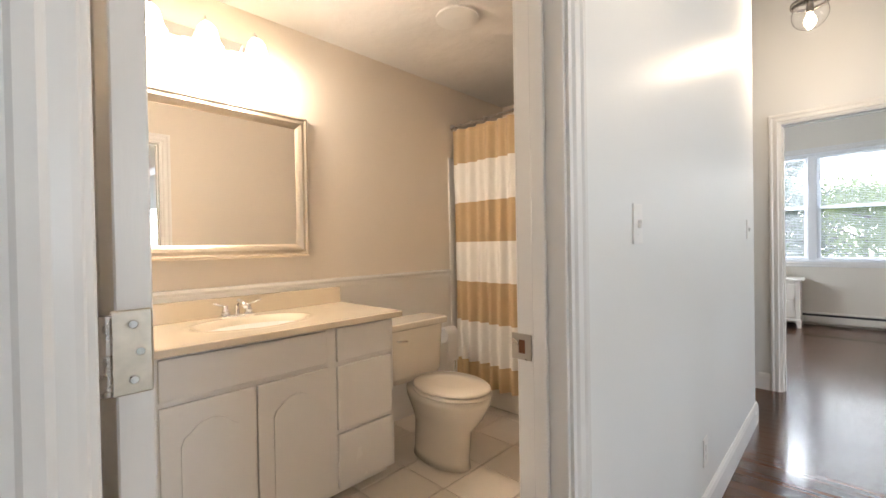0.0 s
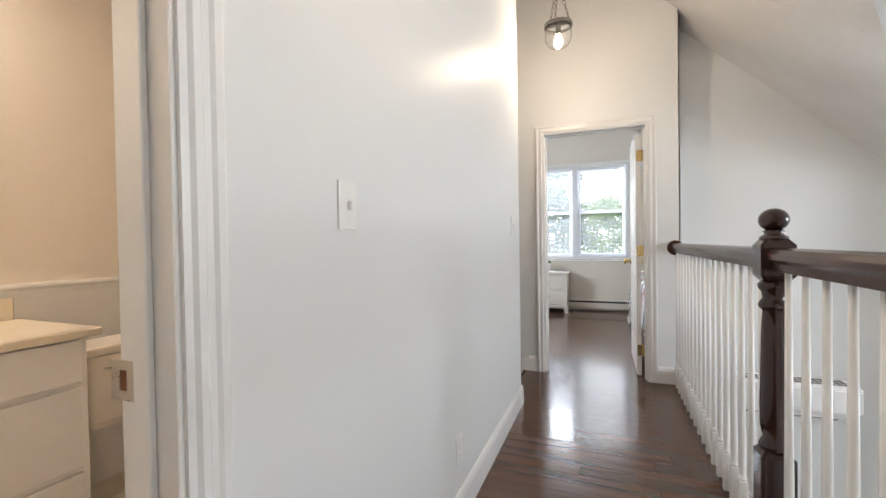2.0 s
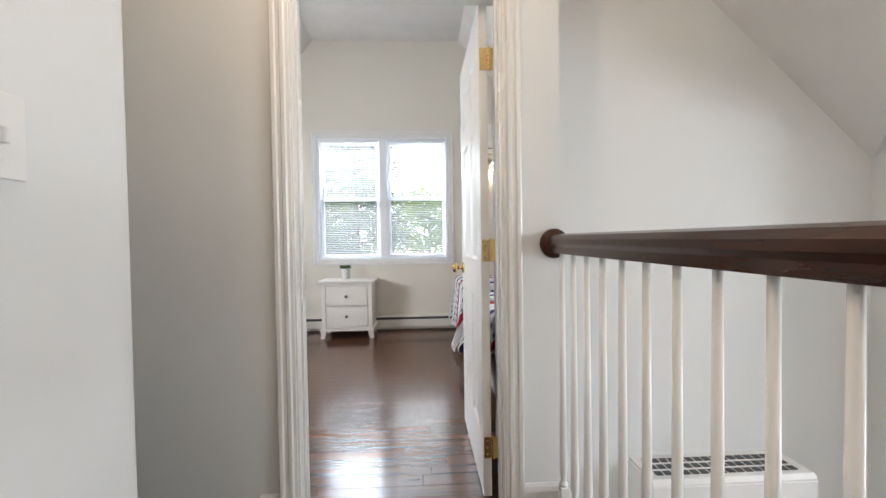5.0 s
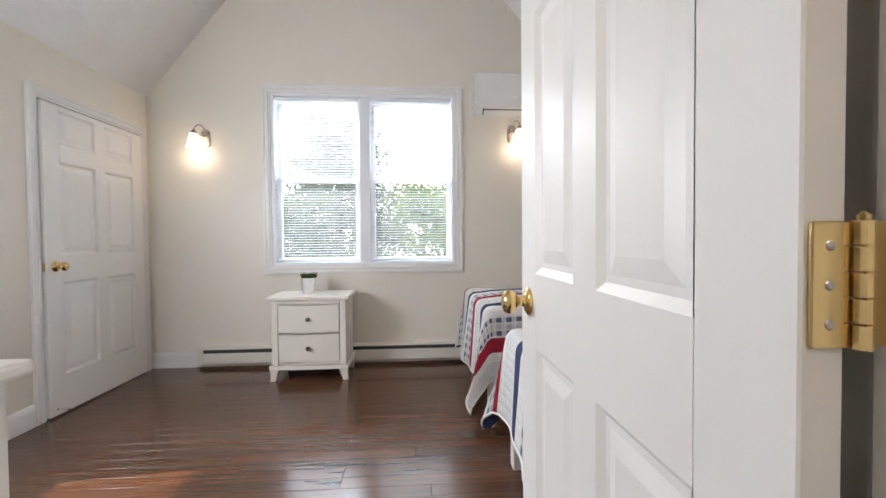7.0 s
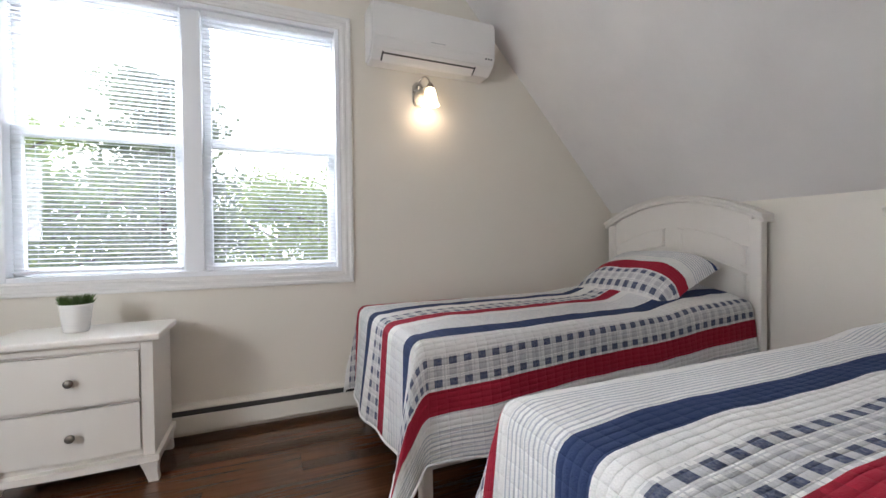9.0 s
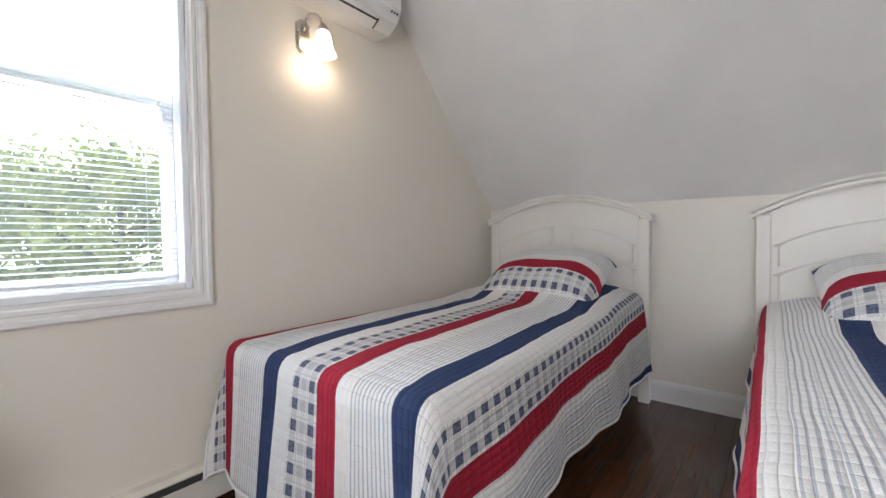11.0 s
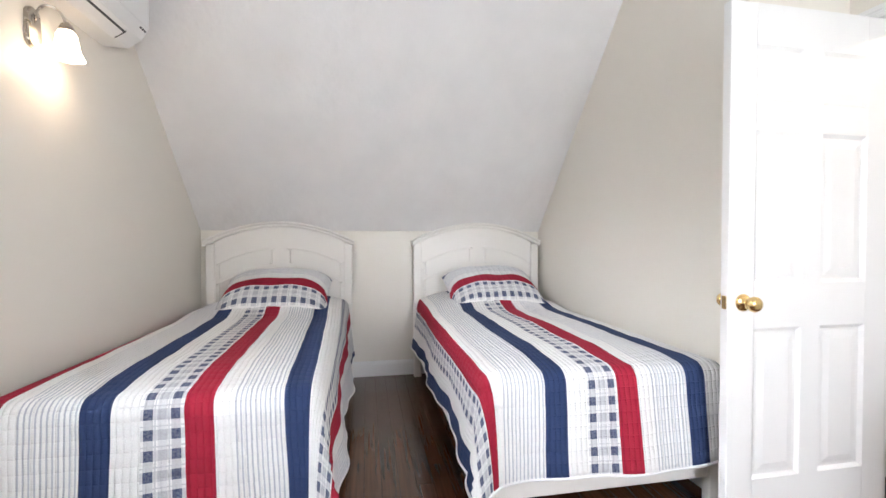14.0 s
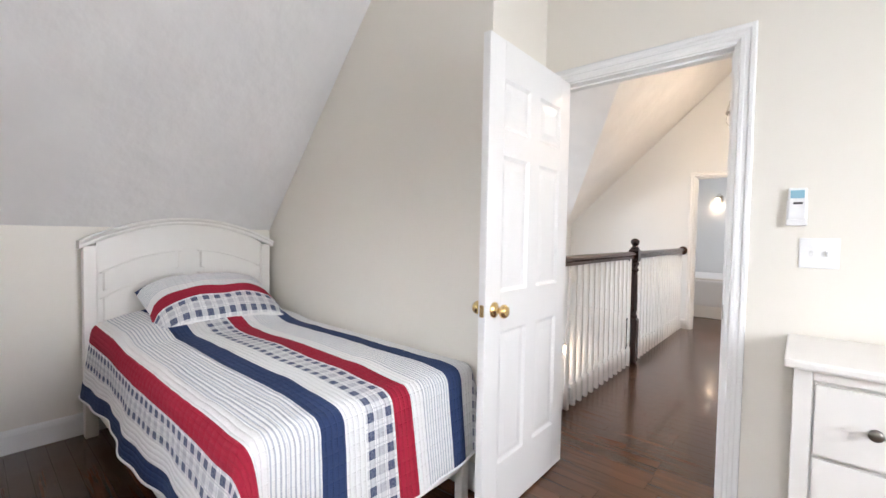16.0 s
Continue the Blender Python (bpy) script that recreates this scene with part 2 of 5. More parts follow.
# floors: slabs under the boards
structure("floor_bedroom", boxes(((XL - 0.1, 4.16, -0.25), (0.74, 4.43, -0.02)), ((XL - 0.1, 4.43, -0.25), (XR + 0.1, Y1 + 0.1, -0.02))), DARKGAP, "dark brown stained oak strip floor of the bedroom", "floor")
structure("floor_hall", boxes(((-0.5, 3.3, -0.25), (0.74, 4.16, -0.02)), ((-0.5, -3.8, -0.25), (0.74, 3.3, -0.02))), DARKGAP, "dark brown stained oak strip floor of the landing", "floor")
structure("floor_bath", box((-2.35, -0.02, -0.25), (-0.502, 3.2, BF - 0.012)), GROUT, "beige tiled bathroom floor with grout joints", "floor")
structure("floor_lower", box((-4.5, -0.6, LOW - 0.2), (5.2, 4.6, LOW)), CONCRETE, "lower storey floor under the open well", "floor")


def wall(name, mat, pairs, label="painted drywall partition"):
    return structure(name, boxes(*pairs), mat, label, "wall")


# bedroom walls
bm = bmesh.new()
add_box(bm, (XL - 0.2, Y1, -0.25), (WL, Y1 + 0.15, TOP + 0.1))
add_box(bm, (0.495, Y1, -0.25), (XR + 0.2, Y1 + 0.15, TOP + 0.1))
add_box(bm, (WL, Y1, -0.25), (0.495, Y1 + 0.15, 0.86))
add_box(bm, (WL, Y1, WT), (0.495, Y1 + 0.15, TOP + 0.1))
structure("wall_gable", bm, PAINT, "cream painted gable wall with a double window", "wall")
wall("wall_bedroom_door", PAINT, [((XL - 0.1, 4.16, -0.25), (OPL - 0.02, Y0, TOP)), ((OPR + 0.02, 4.16, -0.25), (0.73, Y0, TOP)), ((OPL - 0.02, 4.16, OPH + 0.02), (OPR + 0.02, Y0, TOP))], "cream painted bedroom wall round the doorway")
wall("wall_hall_end", HALLPAINT, [((-4.3, 4.1, LOW), (OPL - 0.02, 4.16, TOP)), ((OPR + 0.02, 4.1, -0.25), (0.713, 4.16, TOP)), ((OPL - 0.02, 4.1, OPH + 0.02), (OPR + 0.02, 4.16, TOP)), ((0.5, 4.1, LOW), (0.713, 4.16, -0.25))], "pale cream landing wall round the bedroom doorway")
wall("wall_bedside", PAINT, [((0.56, 4.43, -0.25), (XR + 0.1, YJ, TOP)), ((0.56, Y0, -0.25), (0.713, 4.43, TOP))], "cream painted wall beside the bed")
wall("wall_well_end", HALLPAINT, [((0.713, 4.37, LOW), (2.45, 4.43, TOP)), ((0.713, 4.16, LOW), (0.73, 4.37, TOP))], "pale cream end wall of the open stair well")
wall("wall_knee_bedroom", PAINT, [((XR, 4.2, -0.25), (XR + 0.1, Y1, 1.25))], "low cream knee wall behind the beds")
wall("wall_bedroom_side", PAINT, [((XL - 0.12, 4.16, -0.25), (XL, 5.05, ZK)), ((XL - 0.12, 5.85, -0.25), (XL, 6.565, ZK)), ((XL - 0.12, 5.05, -0.25), (XL, 5.85, 0.95)), ((XL - 0.12, 5.05, 2.05), (XL, 5.85, ZK)),
                                  ((XL - 0.12, 7.485, -0.25), (XL, Y1, ZK)), ((XL - 0.12, 6.565, 1.945), (XL, 7.485, ZK))], "cream painted side wall with a closet door")
wall("wall_closet_back", PAINT, [((XL - 0.2, 6.4, -0.25), (XL - 0.14, 7.5, 2.3))], "closed back of the closet")
KR, KL = 1.10, 1.22
xr_top = XR - (TOP - 1.25) / KR
xl_top = XL + (TOP - ZK) / KL
bm = bmesh.new()
add_slab(bm, [(XR, 4.43, 1.25), (XR, Y1, 1.25), (xr_top, Y1, TOP), (xr_top, 4.43, TOP)], (0.09, 0, 0.09))
add_slab(bm, [(XL, 4.16, ZK), (XL, Y1, ZK), (xl_top, Y1, TOP), (xl_top, 4.16, TOP)], (-0.09, 0, 0.09))
add_slab(bm, [(xl_top, 4.16, TOP), (xr_top, 4.16, TOP), (xr_top, Y1, TOP), (xl_top, Y1, TOP)], (0, 0, 0.1))
structure("ceiling_bedroom", bm, CEIL, "sloping white swirled plaster attic ceiling", "ceiling")

# hall and bathroom walls
D0, D1, DH = 0.05, 0.83, 2.05                    # bath doorway
wall("wall_hall_left", HALLPAINT, [((-0.44, YF, -0.25), (XW, D0 - 0.02, TOP)), ((-0.44, D1 + 0.02, -0.25), (XW, YC, TOP)), ((-0.44, D0 - 0.02, DH + 0.02), (XW, D1 + 0.02, TOP)), ((-0.502, YC - 0.002, LOW), (XW, YC, TOP))], "satin off-white landing wall with a bathroom doorway")
wall("wall_bath_door", BATHPAINT, [((XB, -0.02, -0.25), (-0.44, D0 - 0.02, 2.6)), ((XB, D1 + 0.02, -0.25), (-0.44, 3.25, 2.6)), ((XB, D0 - 0.02, DH + 0.02), (-0.44, D1 + 0.02, 2.6))], "warm beige bathroom wall round the doorway")
wall("wall_bath_mirror", BATHPAINT, [((-2.35, -0.1, -0.25), (-2.25, 3.3, 2.6))], "warm beige bathroom wall behind the vanity")
wall("wall_bath_near", BATHPAINT, [((-2.3, -0.1, -0.25), (-0.45, -0.02, 2.6))], "warm beige bathroom side wall")
wall("wall_bath_tub", BATHPAINT, [((-2.3, 3.2, -0.25), (-0.45, 3.26, 2.6))], "warm beige bathroom wall behind the tub")
wall("wall_stairs_near", HALLPAINT, [((-4.3, 3.262, LOW), (-0.502, YC, TOP))], "pale cream wall along the descending stairs")
wall("wall_stairs_foot", HALLPAINT, [((-4.4, 3.2, LOW), (-4.3, 4.2, TOP))], "pale cream wall at the foot of the stairs")
structure("ceiling_bath", box((-2.35, -0.1, 2.45), (-0.46, 3.26, 2.52)), CEIL, "beige swirled plaster bathroom ceiling", "ceiling")
wall("wall_far", HALLPAINT, [((-0.5, YF - 0.06, -0.25), (-0.27, YF, TOP)), ((0.57, YF - 0.06, LOW), (2.45, YF, TOP)), ((-0.27, YF - 0.06, OPH + 0.02), (0.57, YF, TOP)), ((-0.5, YF - 0.06, LOW), (0.57, YF, -0.25))], "cream landing wall round the far doorway")
# cross-gabled wing over the open well
HX, HZ, KH = 2.30, 1.44, 0.93
RID, RX = 2.85, 2.30 - (2.85 - 1.44) / 0.93
hx_top = HX - (TOP - HZ) / KH
wall("wall_well_knee", HALLPAINT, [((HX, 4.0, LOW), (HX + 0.08, 4.43, 1.75)), ((HX, YF - 0.06, LOW), (HX + 0.08, 0.40, 1.75))], "short knee wall at the stair well")
wall("wall_wing_north", HALLPAINT, [((HX + 0.08, 4.0, LOW), (5.1, 4.08, 1.70))], "white painted wing wall")
wall("wall_wing_south", HALLPAINT, [((HX + 0.08, 0.32, LOW), (5.1, 0.40, 1.70))], "white painted wing wall")
wall("wall_wing_end", HALLPAINT, [((5.0, 0.32, LOW), (5.1, 1.4, 3.1)), ((5.0, 3.0, LOW), (5.1, 4.08, 3.1)), ((5.0, 1.4, LOW), (5.1, 3.0, 0.5)), ((5.0, 1.4, 2.0), (5.1, 3.0, 3.1))], "white painted wing end wall with a window")
bm = bmesh.new()
v_n, v_s, v_t = (HX, 4.37, HZ), (HX, 0.03, HZ), (RX, 2.2, RID)
add_slab(bm, [v_n, v_t, (hx_top, 2.2, TOP), (hx_top, 4.43, TOP), (HX, 4.43, HZ)], (0.06, 0, 0.08))
add_slab(bm, [(HX, YF, HZ), (hx_top, YF, TOP), (hx_top, 2.2, TOP), v_t, v_s], (0.06, 0, 0.08))
add_slab(bm, [v_t, v_n, (HX, 4.0, 1.68), (5.05, 4.0, 1.68), (5.05, 2.2, RID)], (0, 0, 0.1))
add_slab(bm, [v_s, v_t, (5.05, 2.2, RID), (5.05, 0.40, 1.68), (HX, 0.40, 1.68)], (0, 0, 0.1))
add_slab(bm, [(-0.5, YF, TOP), (hx_top, YF, TOP), (hx_top, 4.16, TOP), (-0.5, 4.16, TOP)], (0, 0, 0.1))
add_slab(bm, [(-4.4, 3.2, TOP), (-0.5, 3.2, TOP), (-0.5, 4.16, TOP), (-4.4, 4.16, TOP)], (0, 0, 0.1))
structure("ceiling_hall", bm, CEIL, "sloping white plaster ceiling with a valley over the stair well", "ceiling")
structure("trim_well_edge", box((0.74, YF, -0.30), (0.76, 4.37, -0.004)), TRIM, "white fascia board at the landing edge", "trim")
wall("wall_under_landing", HALLPAINT, [((0.62, YF, LOW), (0.70, 4.1, -0.25))], "pale wall under the landing")
# far room seen through the doorway behind
wall("wall_far_room", HALLPAINT, [((-2.1, -3.9, -0.25), (2.6, -3.8, 2.6)), ((-2.1, -3.8, -0.25), (-2.0, -0.18, 2.6)), ((2.0, -3.8, -0.25), (2.1, -0.18, 2.6)), ((-2.0, -0.24, -0.25), (-0.5, -0.19, 2.6))], "off-white walls of the far room")
structure("floor_far_room", boxes(((0.74, -3.8, -0.25), (2.0, -0.19, -0.006)), ((-2.0, -3.8, -0.25), (-0.5, -0.19, -0.006))), FLOORWOOD, "dark wood floor of the far room", "floor")
structure("ceiling_far_room", box((-2.1, -3.9, 2.5), (2.1, -0.19, 2.58)), CEIL, "white ceiling of the far room", "ceiling")
# glowing white card added beyond the garden to whiten the sky and fill rooms
SKYGLOW = glow("glowing_sky_card", (0.93, 0.97, 1.0), 3.4)
structure("backdrop", box((-140, 95, -3), (140, 95.5, 90)), SKYGLOW, "glowing white backdrop standing in for bright sky beyond the trees", "backdrop")
# ground outside
structure("ground", box((-150, -100, -3.3), (150, 250, -3.0)), material("lawn", (0.09, 0.13, 0.04), 0.9, vary=0.4, scale=0.3), "green lawn around the house", "ground")


# ---- doors, trim, windows ----
def panel_door(name, label, w, h, hinge, turn, knob_side=1, thick=0.035, knobs=True, hinge_leaves=True):
    """A six-panel door hinged at its local origin; the leaf runs along +x, thickness along y."""
    d = thing(name, label, "door", hinge, turn=turn, kind="structure")
    st, rows = 0.115, [(0.25, 0.83), (1.00, 1.58), (1.69, 1.90)]
    cols = [(st, w / 2 - 0.045), (w / 2 + 0.045, w - st)]
    bm = bmesh.new()
    z_cuts = [0.012] + [v for r in rows for v in r] + [h]
    for i in range(0, len(z_cuts), 2):
        add_box(bm, (st, 0, z_cuts[i]), (w - st, thick, z_cuts[i + 1]))
    for a, b in ((0.002, st), (w - st, w)):
        add_box(bm, (a, 0, 0.012), (b, thick, h), 0.002)
    for a, b in rows:
        add_box(bm, (w / 2 - 0.045, 0, a), (w / 2 + 0.045, thick, b))
    part("leaf_frame", bm, DOORWHITE, d)
    for a, b in rows:
        for c0, c1 in cols:
            bm = bmesh.new()
            rim, deep, face = 0.014, 0.010, 0.004
            for s in (0, 1):
                ys = (lambda q: q) if s == 0 else (lambda q: thick - q)
                rings = [(0, 0.0), (rim, deep), (rim + 0.012, deep), (rim + 0.04, face)]
                vs = []
                for ins, dy in rings:
                    vs.append([bm.verts.new((x, ys(dy), z)) for x, z in ((c0 + ins, a + ins), (c1 - ins, a + ins), (c1 - ins, b - ins), (c0 + ins, b - ins))])
                for p, q in zip(vs, vs[1:]):
                    for i in range(4):
                        bm.faces.new((p[i], p[(i + 1) % 4], q[(i + 1) % 4], q[i]))
                bm.faces.new(vs[-1])
            part("panel", bm, DOORWHITE, d)
    if knobs:
        for s, y in ((-1, 0.0), (1, thick)):
            m = Matrix.Translation((w - 0.065, y, 0.93)) @ Matrix.Rotation(radians(90 * (1 if s < 0 else -1)), 4, "X")
            k = part("door_knob", lathe([(0.033, 0), (0.033, 0.004), (0.026, 0.009), (0.013, 0.013), (0.012, 0.028), (0.02, 0.034), (0.028, 0.043), (0.029, 0.052), (0.024, 0.061), (0.012, 0.066)], 28, m), BRASS, d, "polished brass round knob", True)
        part("latch_plate", box((w - 0.001, 0.007, 0.905), (w + 0.002, 0.028, 0.955), 0.002), BRASS, d, "brass latch plate")
    if hinge_leaves:
        for z in (0.22, 1.045, 1.83):
            bm = box((-0.003, 0.002, z - 0.045), (0.001, thick - 0.004, z + 0.045), 0.001)
            add_box(bm, (-0.003, -0.029, z - 0.045), (0.0, -0.010, z + 0.045), 0.001)
            for k in range(5):
                add_lathe(bm, [(0.0065, 0.0006), (0.007, 0.001), (0.007, 0.0174), (0.0065, 0.018)], 12, Matrix.Translation((-0.005, -0.005, z - 0.046 + 0.0184 * k)))
            add_lathe(bm, [(0.004, 0.0), (0.0045, 0.003), (0.001, 0.006)], 10, Matrix.Translation((-0.005, -0.005, z + 0.046)))
            h = part("hinge", bm, BRASS, d, "brass butt hinge")
            for k in (-0.028, 0, 0.028):
                part("screw", lathe([(0.004, 0), (0.003, 0.001)], 10, Matrix.Translation((-0.003, thick / 2, z + k)) @ Matrix.Rotation(radians(-90), 4, "Y")), NICKEL, h)
    return d


CASING = [(0, 0), (0.070, 0), (0.070, 0.016), (0.064, 0.019), (0.052, 0.019), (0.046, 0.014), (0.034, 0.014), (0.030, 0.017), (0.018, 0.017), (0.012, 0.011), (0, 0.010)]


def casing(name, label, axis, at, out, a, b, z0, z1, sill=False):
    """Moulded trim round an opening from a to b along axis ('x' or 'y'), on the wall face at 'at', proud towards out (+1/-1)."""
    bm = bmesh.new()
    def put(u, w, z):
        return (u, at + out * w, z) if axis == "x" else (at + out * w, u, z)
    def run(path):
        rings = [[bm.verts.new(p) for p in r] for r in path]
        n = len(CASING)
        for r, q in zip(rings, rings[1:]):
            for i in range(n):
                bm.faces.new((r[i], r[(i + 1) % n], q[(i + 1) % n], q[i]))
        bm.faces.new(rings[0])
        bm.faces.new(rings[-1][::-1])
    path = []
    corners = [(a, z0, -1, 0), (a, z1, -1, 1), (b, z1, 1, 1), (b, z0, 1, 0)]
    if sill:
        corners = [(a, z0, -1, -1), (a, z1, -1, 1), (b, z1, 1, 1), (b, z0, 1, -1), (a, z0, -1, -1)]
    for u, z, du, dz in corners:
        path.append([put(u + du * p, w, z + dz * p) for p, w in CASING])
    run(path)
    return structure(name, bm, TRIM, label, "trim")


def baseboard(name, axis, at, out, a, b, h=0.13, z=0.0):
    prof = [(0, z), (0.014, z), (0.014, z + h - 0.03), (0.010, z + h - 0.012), (0.006, z + h - 0.004), (0.004, z + h), (0, z + h)]
    bm = bmesh.new()
    if axis == "x":
        add_prism(bm, [(at + out * p, q) for p, q in prof], "x", a, b)
    else:
        add_prism(bm, [(at + out * p, q) for p, q in prof], "y", a, b)
    return structure(name, bm, TRIM, "white painted moulded baseboard", "baseboard")


def jambs(name, axis, u0, u1, v0, v1, h, label):
    """Lining of a doorway: u along the wall, v through it."""
    bm = bmesh.new()
    def bx(a, b, c, d, z0, z1):
        add_box(bm, (a, c, z0) if axis == "x" else (c, a, z0), (b, d, z1) if axis == "x" else (d, b, z1), 0.002)
    bx(u0 - 0.02, u0, v0, v1, 0, h)
    bx(u1, u1 + 0.02, v0, v1, 0, h)
    bx(u0 - 0.02, u1 + 0.02, v0, v1, h, h + 0.02)
    vm = (v0 + v1) / 2
    bx(u0, u0 + 0.011, vm - 0.017, vm + 0.017, 0, h - 0.011)
    bx(u1 - 0.011, u1, vm - 0.017, vm + 0.017, 0, h - 0.011)
    bx(u0, u1, vm - 0.017, vm + 0.017, h - 0.011, h)
    return structure(name, bm, TRIM, label, "door frame")


jambs("door_frame_bedroom", "x", OPL, OPR, 4.098, 4.222, OPH, "white painted bedroom door frame with stops")
casing("trim_bedroom_door_hall", "white moulded casing round the bedroom doorway", "x", 4.1, -1, OPL - 0.008, OPR + 0.008, 0, OPH + 0.008)
casing("trim_bedroom_door_inside", "white moulded casing round the bedroom doorway", "x", Y0, 1, OPL - 0.008, OPR + 0.008, 0, OPH + 0.008)
jambs("door_frame_bath", "y", D0, D1, XB - 0.002, XW + 0.002, DH, "white painted bathroom door frame with stops")
casing("trim_bath_door_hall", "white moulded casing round the bathroom doorway", "y", XW, 1, D0 - 0.008, D1 + 0.008, 0, DH + 0.008)
casing("trim_bath_door_inside", "white moulded casing round the bathroom doorway", "y", XB, -1, D0 - 0.008, D1 + 0.008, 0, DH + 0.008)
jambs("door_frame_far", "x", -0.25, 0.55, YF - 0.062, YF + 0.002, OPH, "white painted far door frame")
casing("trim_far_door", "white moulded casing round the far doorway", "x", YF, 1, -0.258, 0.558, 0, OPH + 0.008)
tagged(panel_door("door_bedroom", "white six-panel bedroom door standing open with brass knobs", 0.758, 2.055, (0.450, 4.212, 0), 90.3))
panel_door("door_bath", "white six-panel bathroom door standing open inwards", 0.745, 2.035, (-0.512, 0.119, 0), 180, hinge_leaves=False)
SATIN = material("worn_satin_nickel", (0.55, 0.50, 0.42), 0.4, metal=0.8, vary=0.25, scale=60)
bath_door = bpy.data.objects["door_bath"]
hp = part("hinge", box((-0.505, 0.078, 1.024), (-0.501, 0.116, 1.116), 0.002), SATIN, bath_door, "worn satin nickel hinge plate")
hp.matrix_parent_inverse = bath_door.matrix_basis.inverted()
part("knuckle", lathe([(0.006, 1.028), (0.006, 1.112)], 12, Matrix.Translation((-0.499, 0.074, 0))), NICKEL, hp)
for dz in (-0.03, 0, 0.03):
    part("screw", lathe([(0.0055, 0), (0.004, 0.002)], 12, Matrix.Translation((-0.501, 0.098 + (0.006 if dz == 0 else 0), 1.07 + dz)) @ Matrix.Rotation(radians(90), 4, "Y")), CHROME, hp)
sp = thing("strike_plate", "brass strike plate with a dark latch hole", "strike plate", (-0.49, 0.829, 0.94))
part("plate", boxes(((-0.028, -0.003, -0.03), (0.024, 0, -0.016)), ((-0.028, -0.003, 0.016), (0.024, 0, 0.03)), ((-0.028, -0.003, -0.016), (-0.01, 0, 0.016)), ((0.008, -0.003, -0.016), (0.024, 0, 0.016))), NICKEL, sp)
part("latch_hole", box((-0.01, -0.001, -0.016), (0.008, 0.0, 0.016)), material("raw_wood_hole", (0.18, 0.07, 0.03), 0.8), sp)
sp2 = copy_thing(sp, pose(OPL + 0.001, 4.19, 0.93, 0, 0, 180 - 90))
tagged(panel_door("door_closet", "closed white six-panel closet door with brass knob", 0.902, 1.93, (XL - 0.004, 7.478, 0), -90, hinge_leaves=True))
casing("trim_closet_door", "white moulded casing round the closet door", "y", XL, 1, 6.572, 7.485, 0, 1.945)

baseboard("baseboard_hall_left", "y", XW, 1, D1 + 0.08, YC + 0.014)
baseboard("baseboard_hall_corner", "x", YC, 1, -0.50, XW)
baseboard("baseboard_hall_end_a", "x", 4.1, -1, -0.455, OPL - 0.079)
baseboard("baseboard_hall_end_b", "x", 4.1, -1, OPR + 0.079, 0.713)
baseboard("baseboard_gable_left", "x", Y1, -1, XL, -1.72)
baseboard("baseboard_knee", "y", XR, -1, YJ, Y1)
baseboard("baseboard_bedside", "x", YJ, 1, 0.56, XR)
baseboard("baseboard_side", "y", XL, 1, Y0, 6.495)
baseboard("baseboard_door_wall", "x", Y0, 1, XL, OPL - 0.079)
baseboard("baseboard_far", "x", YF, 1, 0.63, 2.2)


def sash(u, x0, x1, z0, z1, y):
    """One glazed sash of a double-hung window, local to its window."""
    f = 0.042
    s = part("window_sash", boxes(((x0, y, z0), (x0 + f, y + 0.035, z1)), ((x1 - f, y, z0), (x1, y + 0.035, z1)), ((x0 + f, y, z0), (x1 - f, y + 0.035, z0 + f)), ((x0 + f, y, z1 - f), (x1 - f, y + 0.035, z1)), bevel=0.004), VINYL, u)
    g = part("pane", box((x0 + f - 0.004, y + 0.015, z0 + f - 0.004), (x1 - f + 0.004, y + 0.019, z1 - f + 0.004)), GLASS, s)
    g.visible_shadow = False
    return s


win = thing("window_1", "white double-hung twin window with lowered blinds", "window", (-0.0225, 0, -0.03), kind="structure")
wa, wb, wz = WL + 0.0225, 0.5175, WT + 0.03
wm = (wa + wb) / 2
bm = boxes(((wa, Y1 - 0.002, 0.89), (wa + 0.025, Y1 + 0.152, wz)), ((wb - 0.025, Y1 - 0.002, 0.89), (wb, Y1 + 0.152, wz)), ((wa + 0.025, Y1 - 0.002, 0.89), (wb - 0.025, Y1 + 0.152, 0.915)), ((wa + 0.025, Y1 - 0.002, wz - 0.025), (wb - 0.025, Y1 + 0.152, wz)), ((wm - 0.045, Y1 + 0.03, 0.915), (wm + 0.045, Y1 + 0.15, wz - 0.025)), bevel=0.003)
part("window_frame", bm, VINYL, win)
for a, b in ((wa + 0.025, wm - 0.045), (wm + 0.045, wb - 0.025)):
    sash(win, a, b, 1.61, wz - 0.025, Y1 + 0.105)
    sash(win, a, b, 0.915, 1.655, Y1 + 0.066)
    part("sash_lock", box(((a + b) / 2 - 0.025, Y1 + 0.06, 1.655), ((a + b) / 2 + 0.025, Y1 + 0.10, 1.67), 0.004), VINYL, win)
casing("trim_window", "white moulded casing round the twin window", "x", Y1, -1, WL, 0.495, 0.86, WT, sill=True)
slat_mesh = bpy.data.meshes.new("slat")
bm = bmesh.new()
for i in range(5):
    q = (i / 4 - 0.5) * 0.025
    for x in (-0.346, 0.346):
        bm.verts.new((x, q, -0.0035 * (2 * q / 0.025) ** 2))
bm.verts.ensure_lookup_table()
for i in range(4):
    bm.faces.new((bm.verts[2 * i], bm.verts[2 * i + 1], bm.verts[2 * i + 3], bm.verts[2 * i + 2]))
bmesh.ops.solidify(bm, geom=bm.faces[:], thickness=0.0008)
bm.to_mesh(slat_mesh)
bm.free()
slat_mesh.materials.append(SLAT)
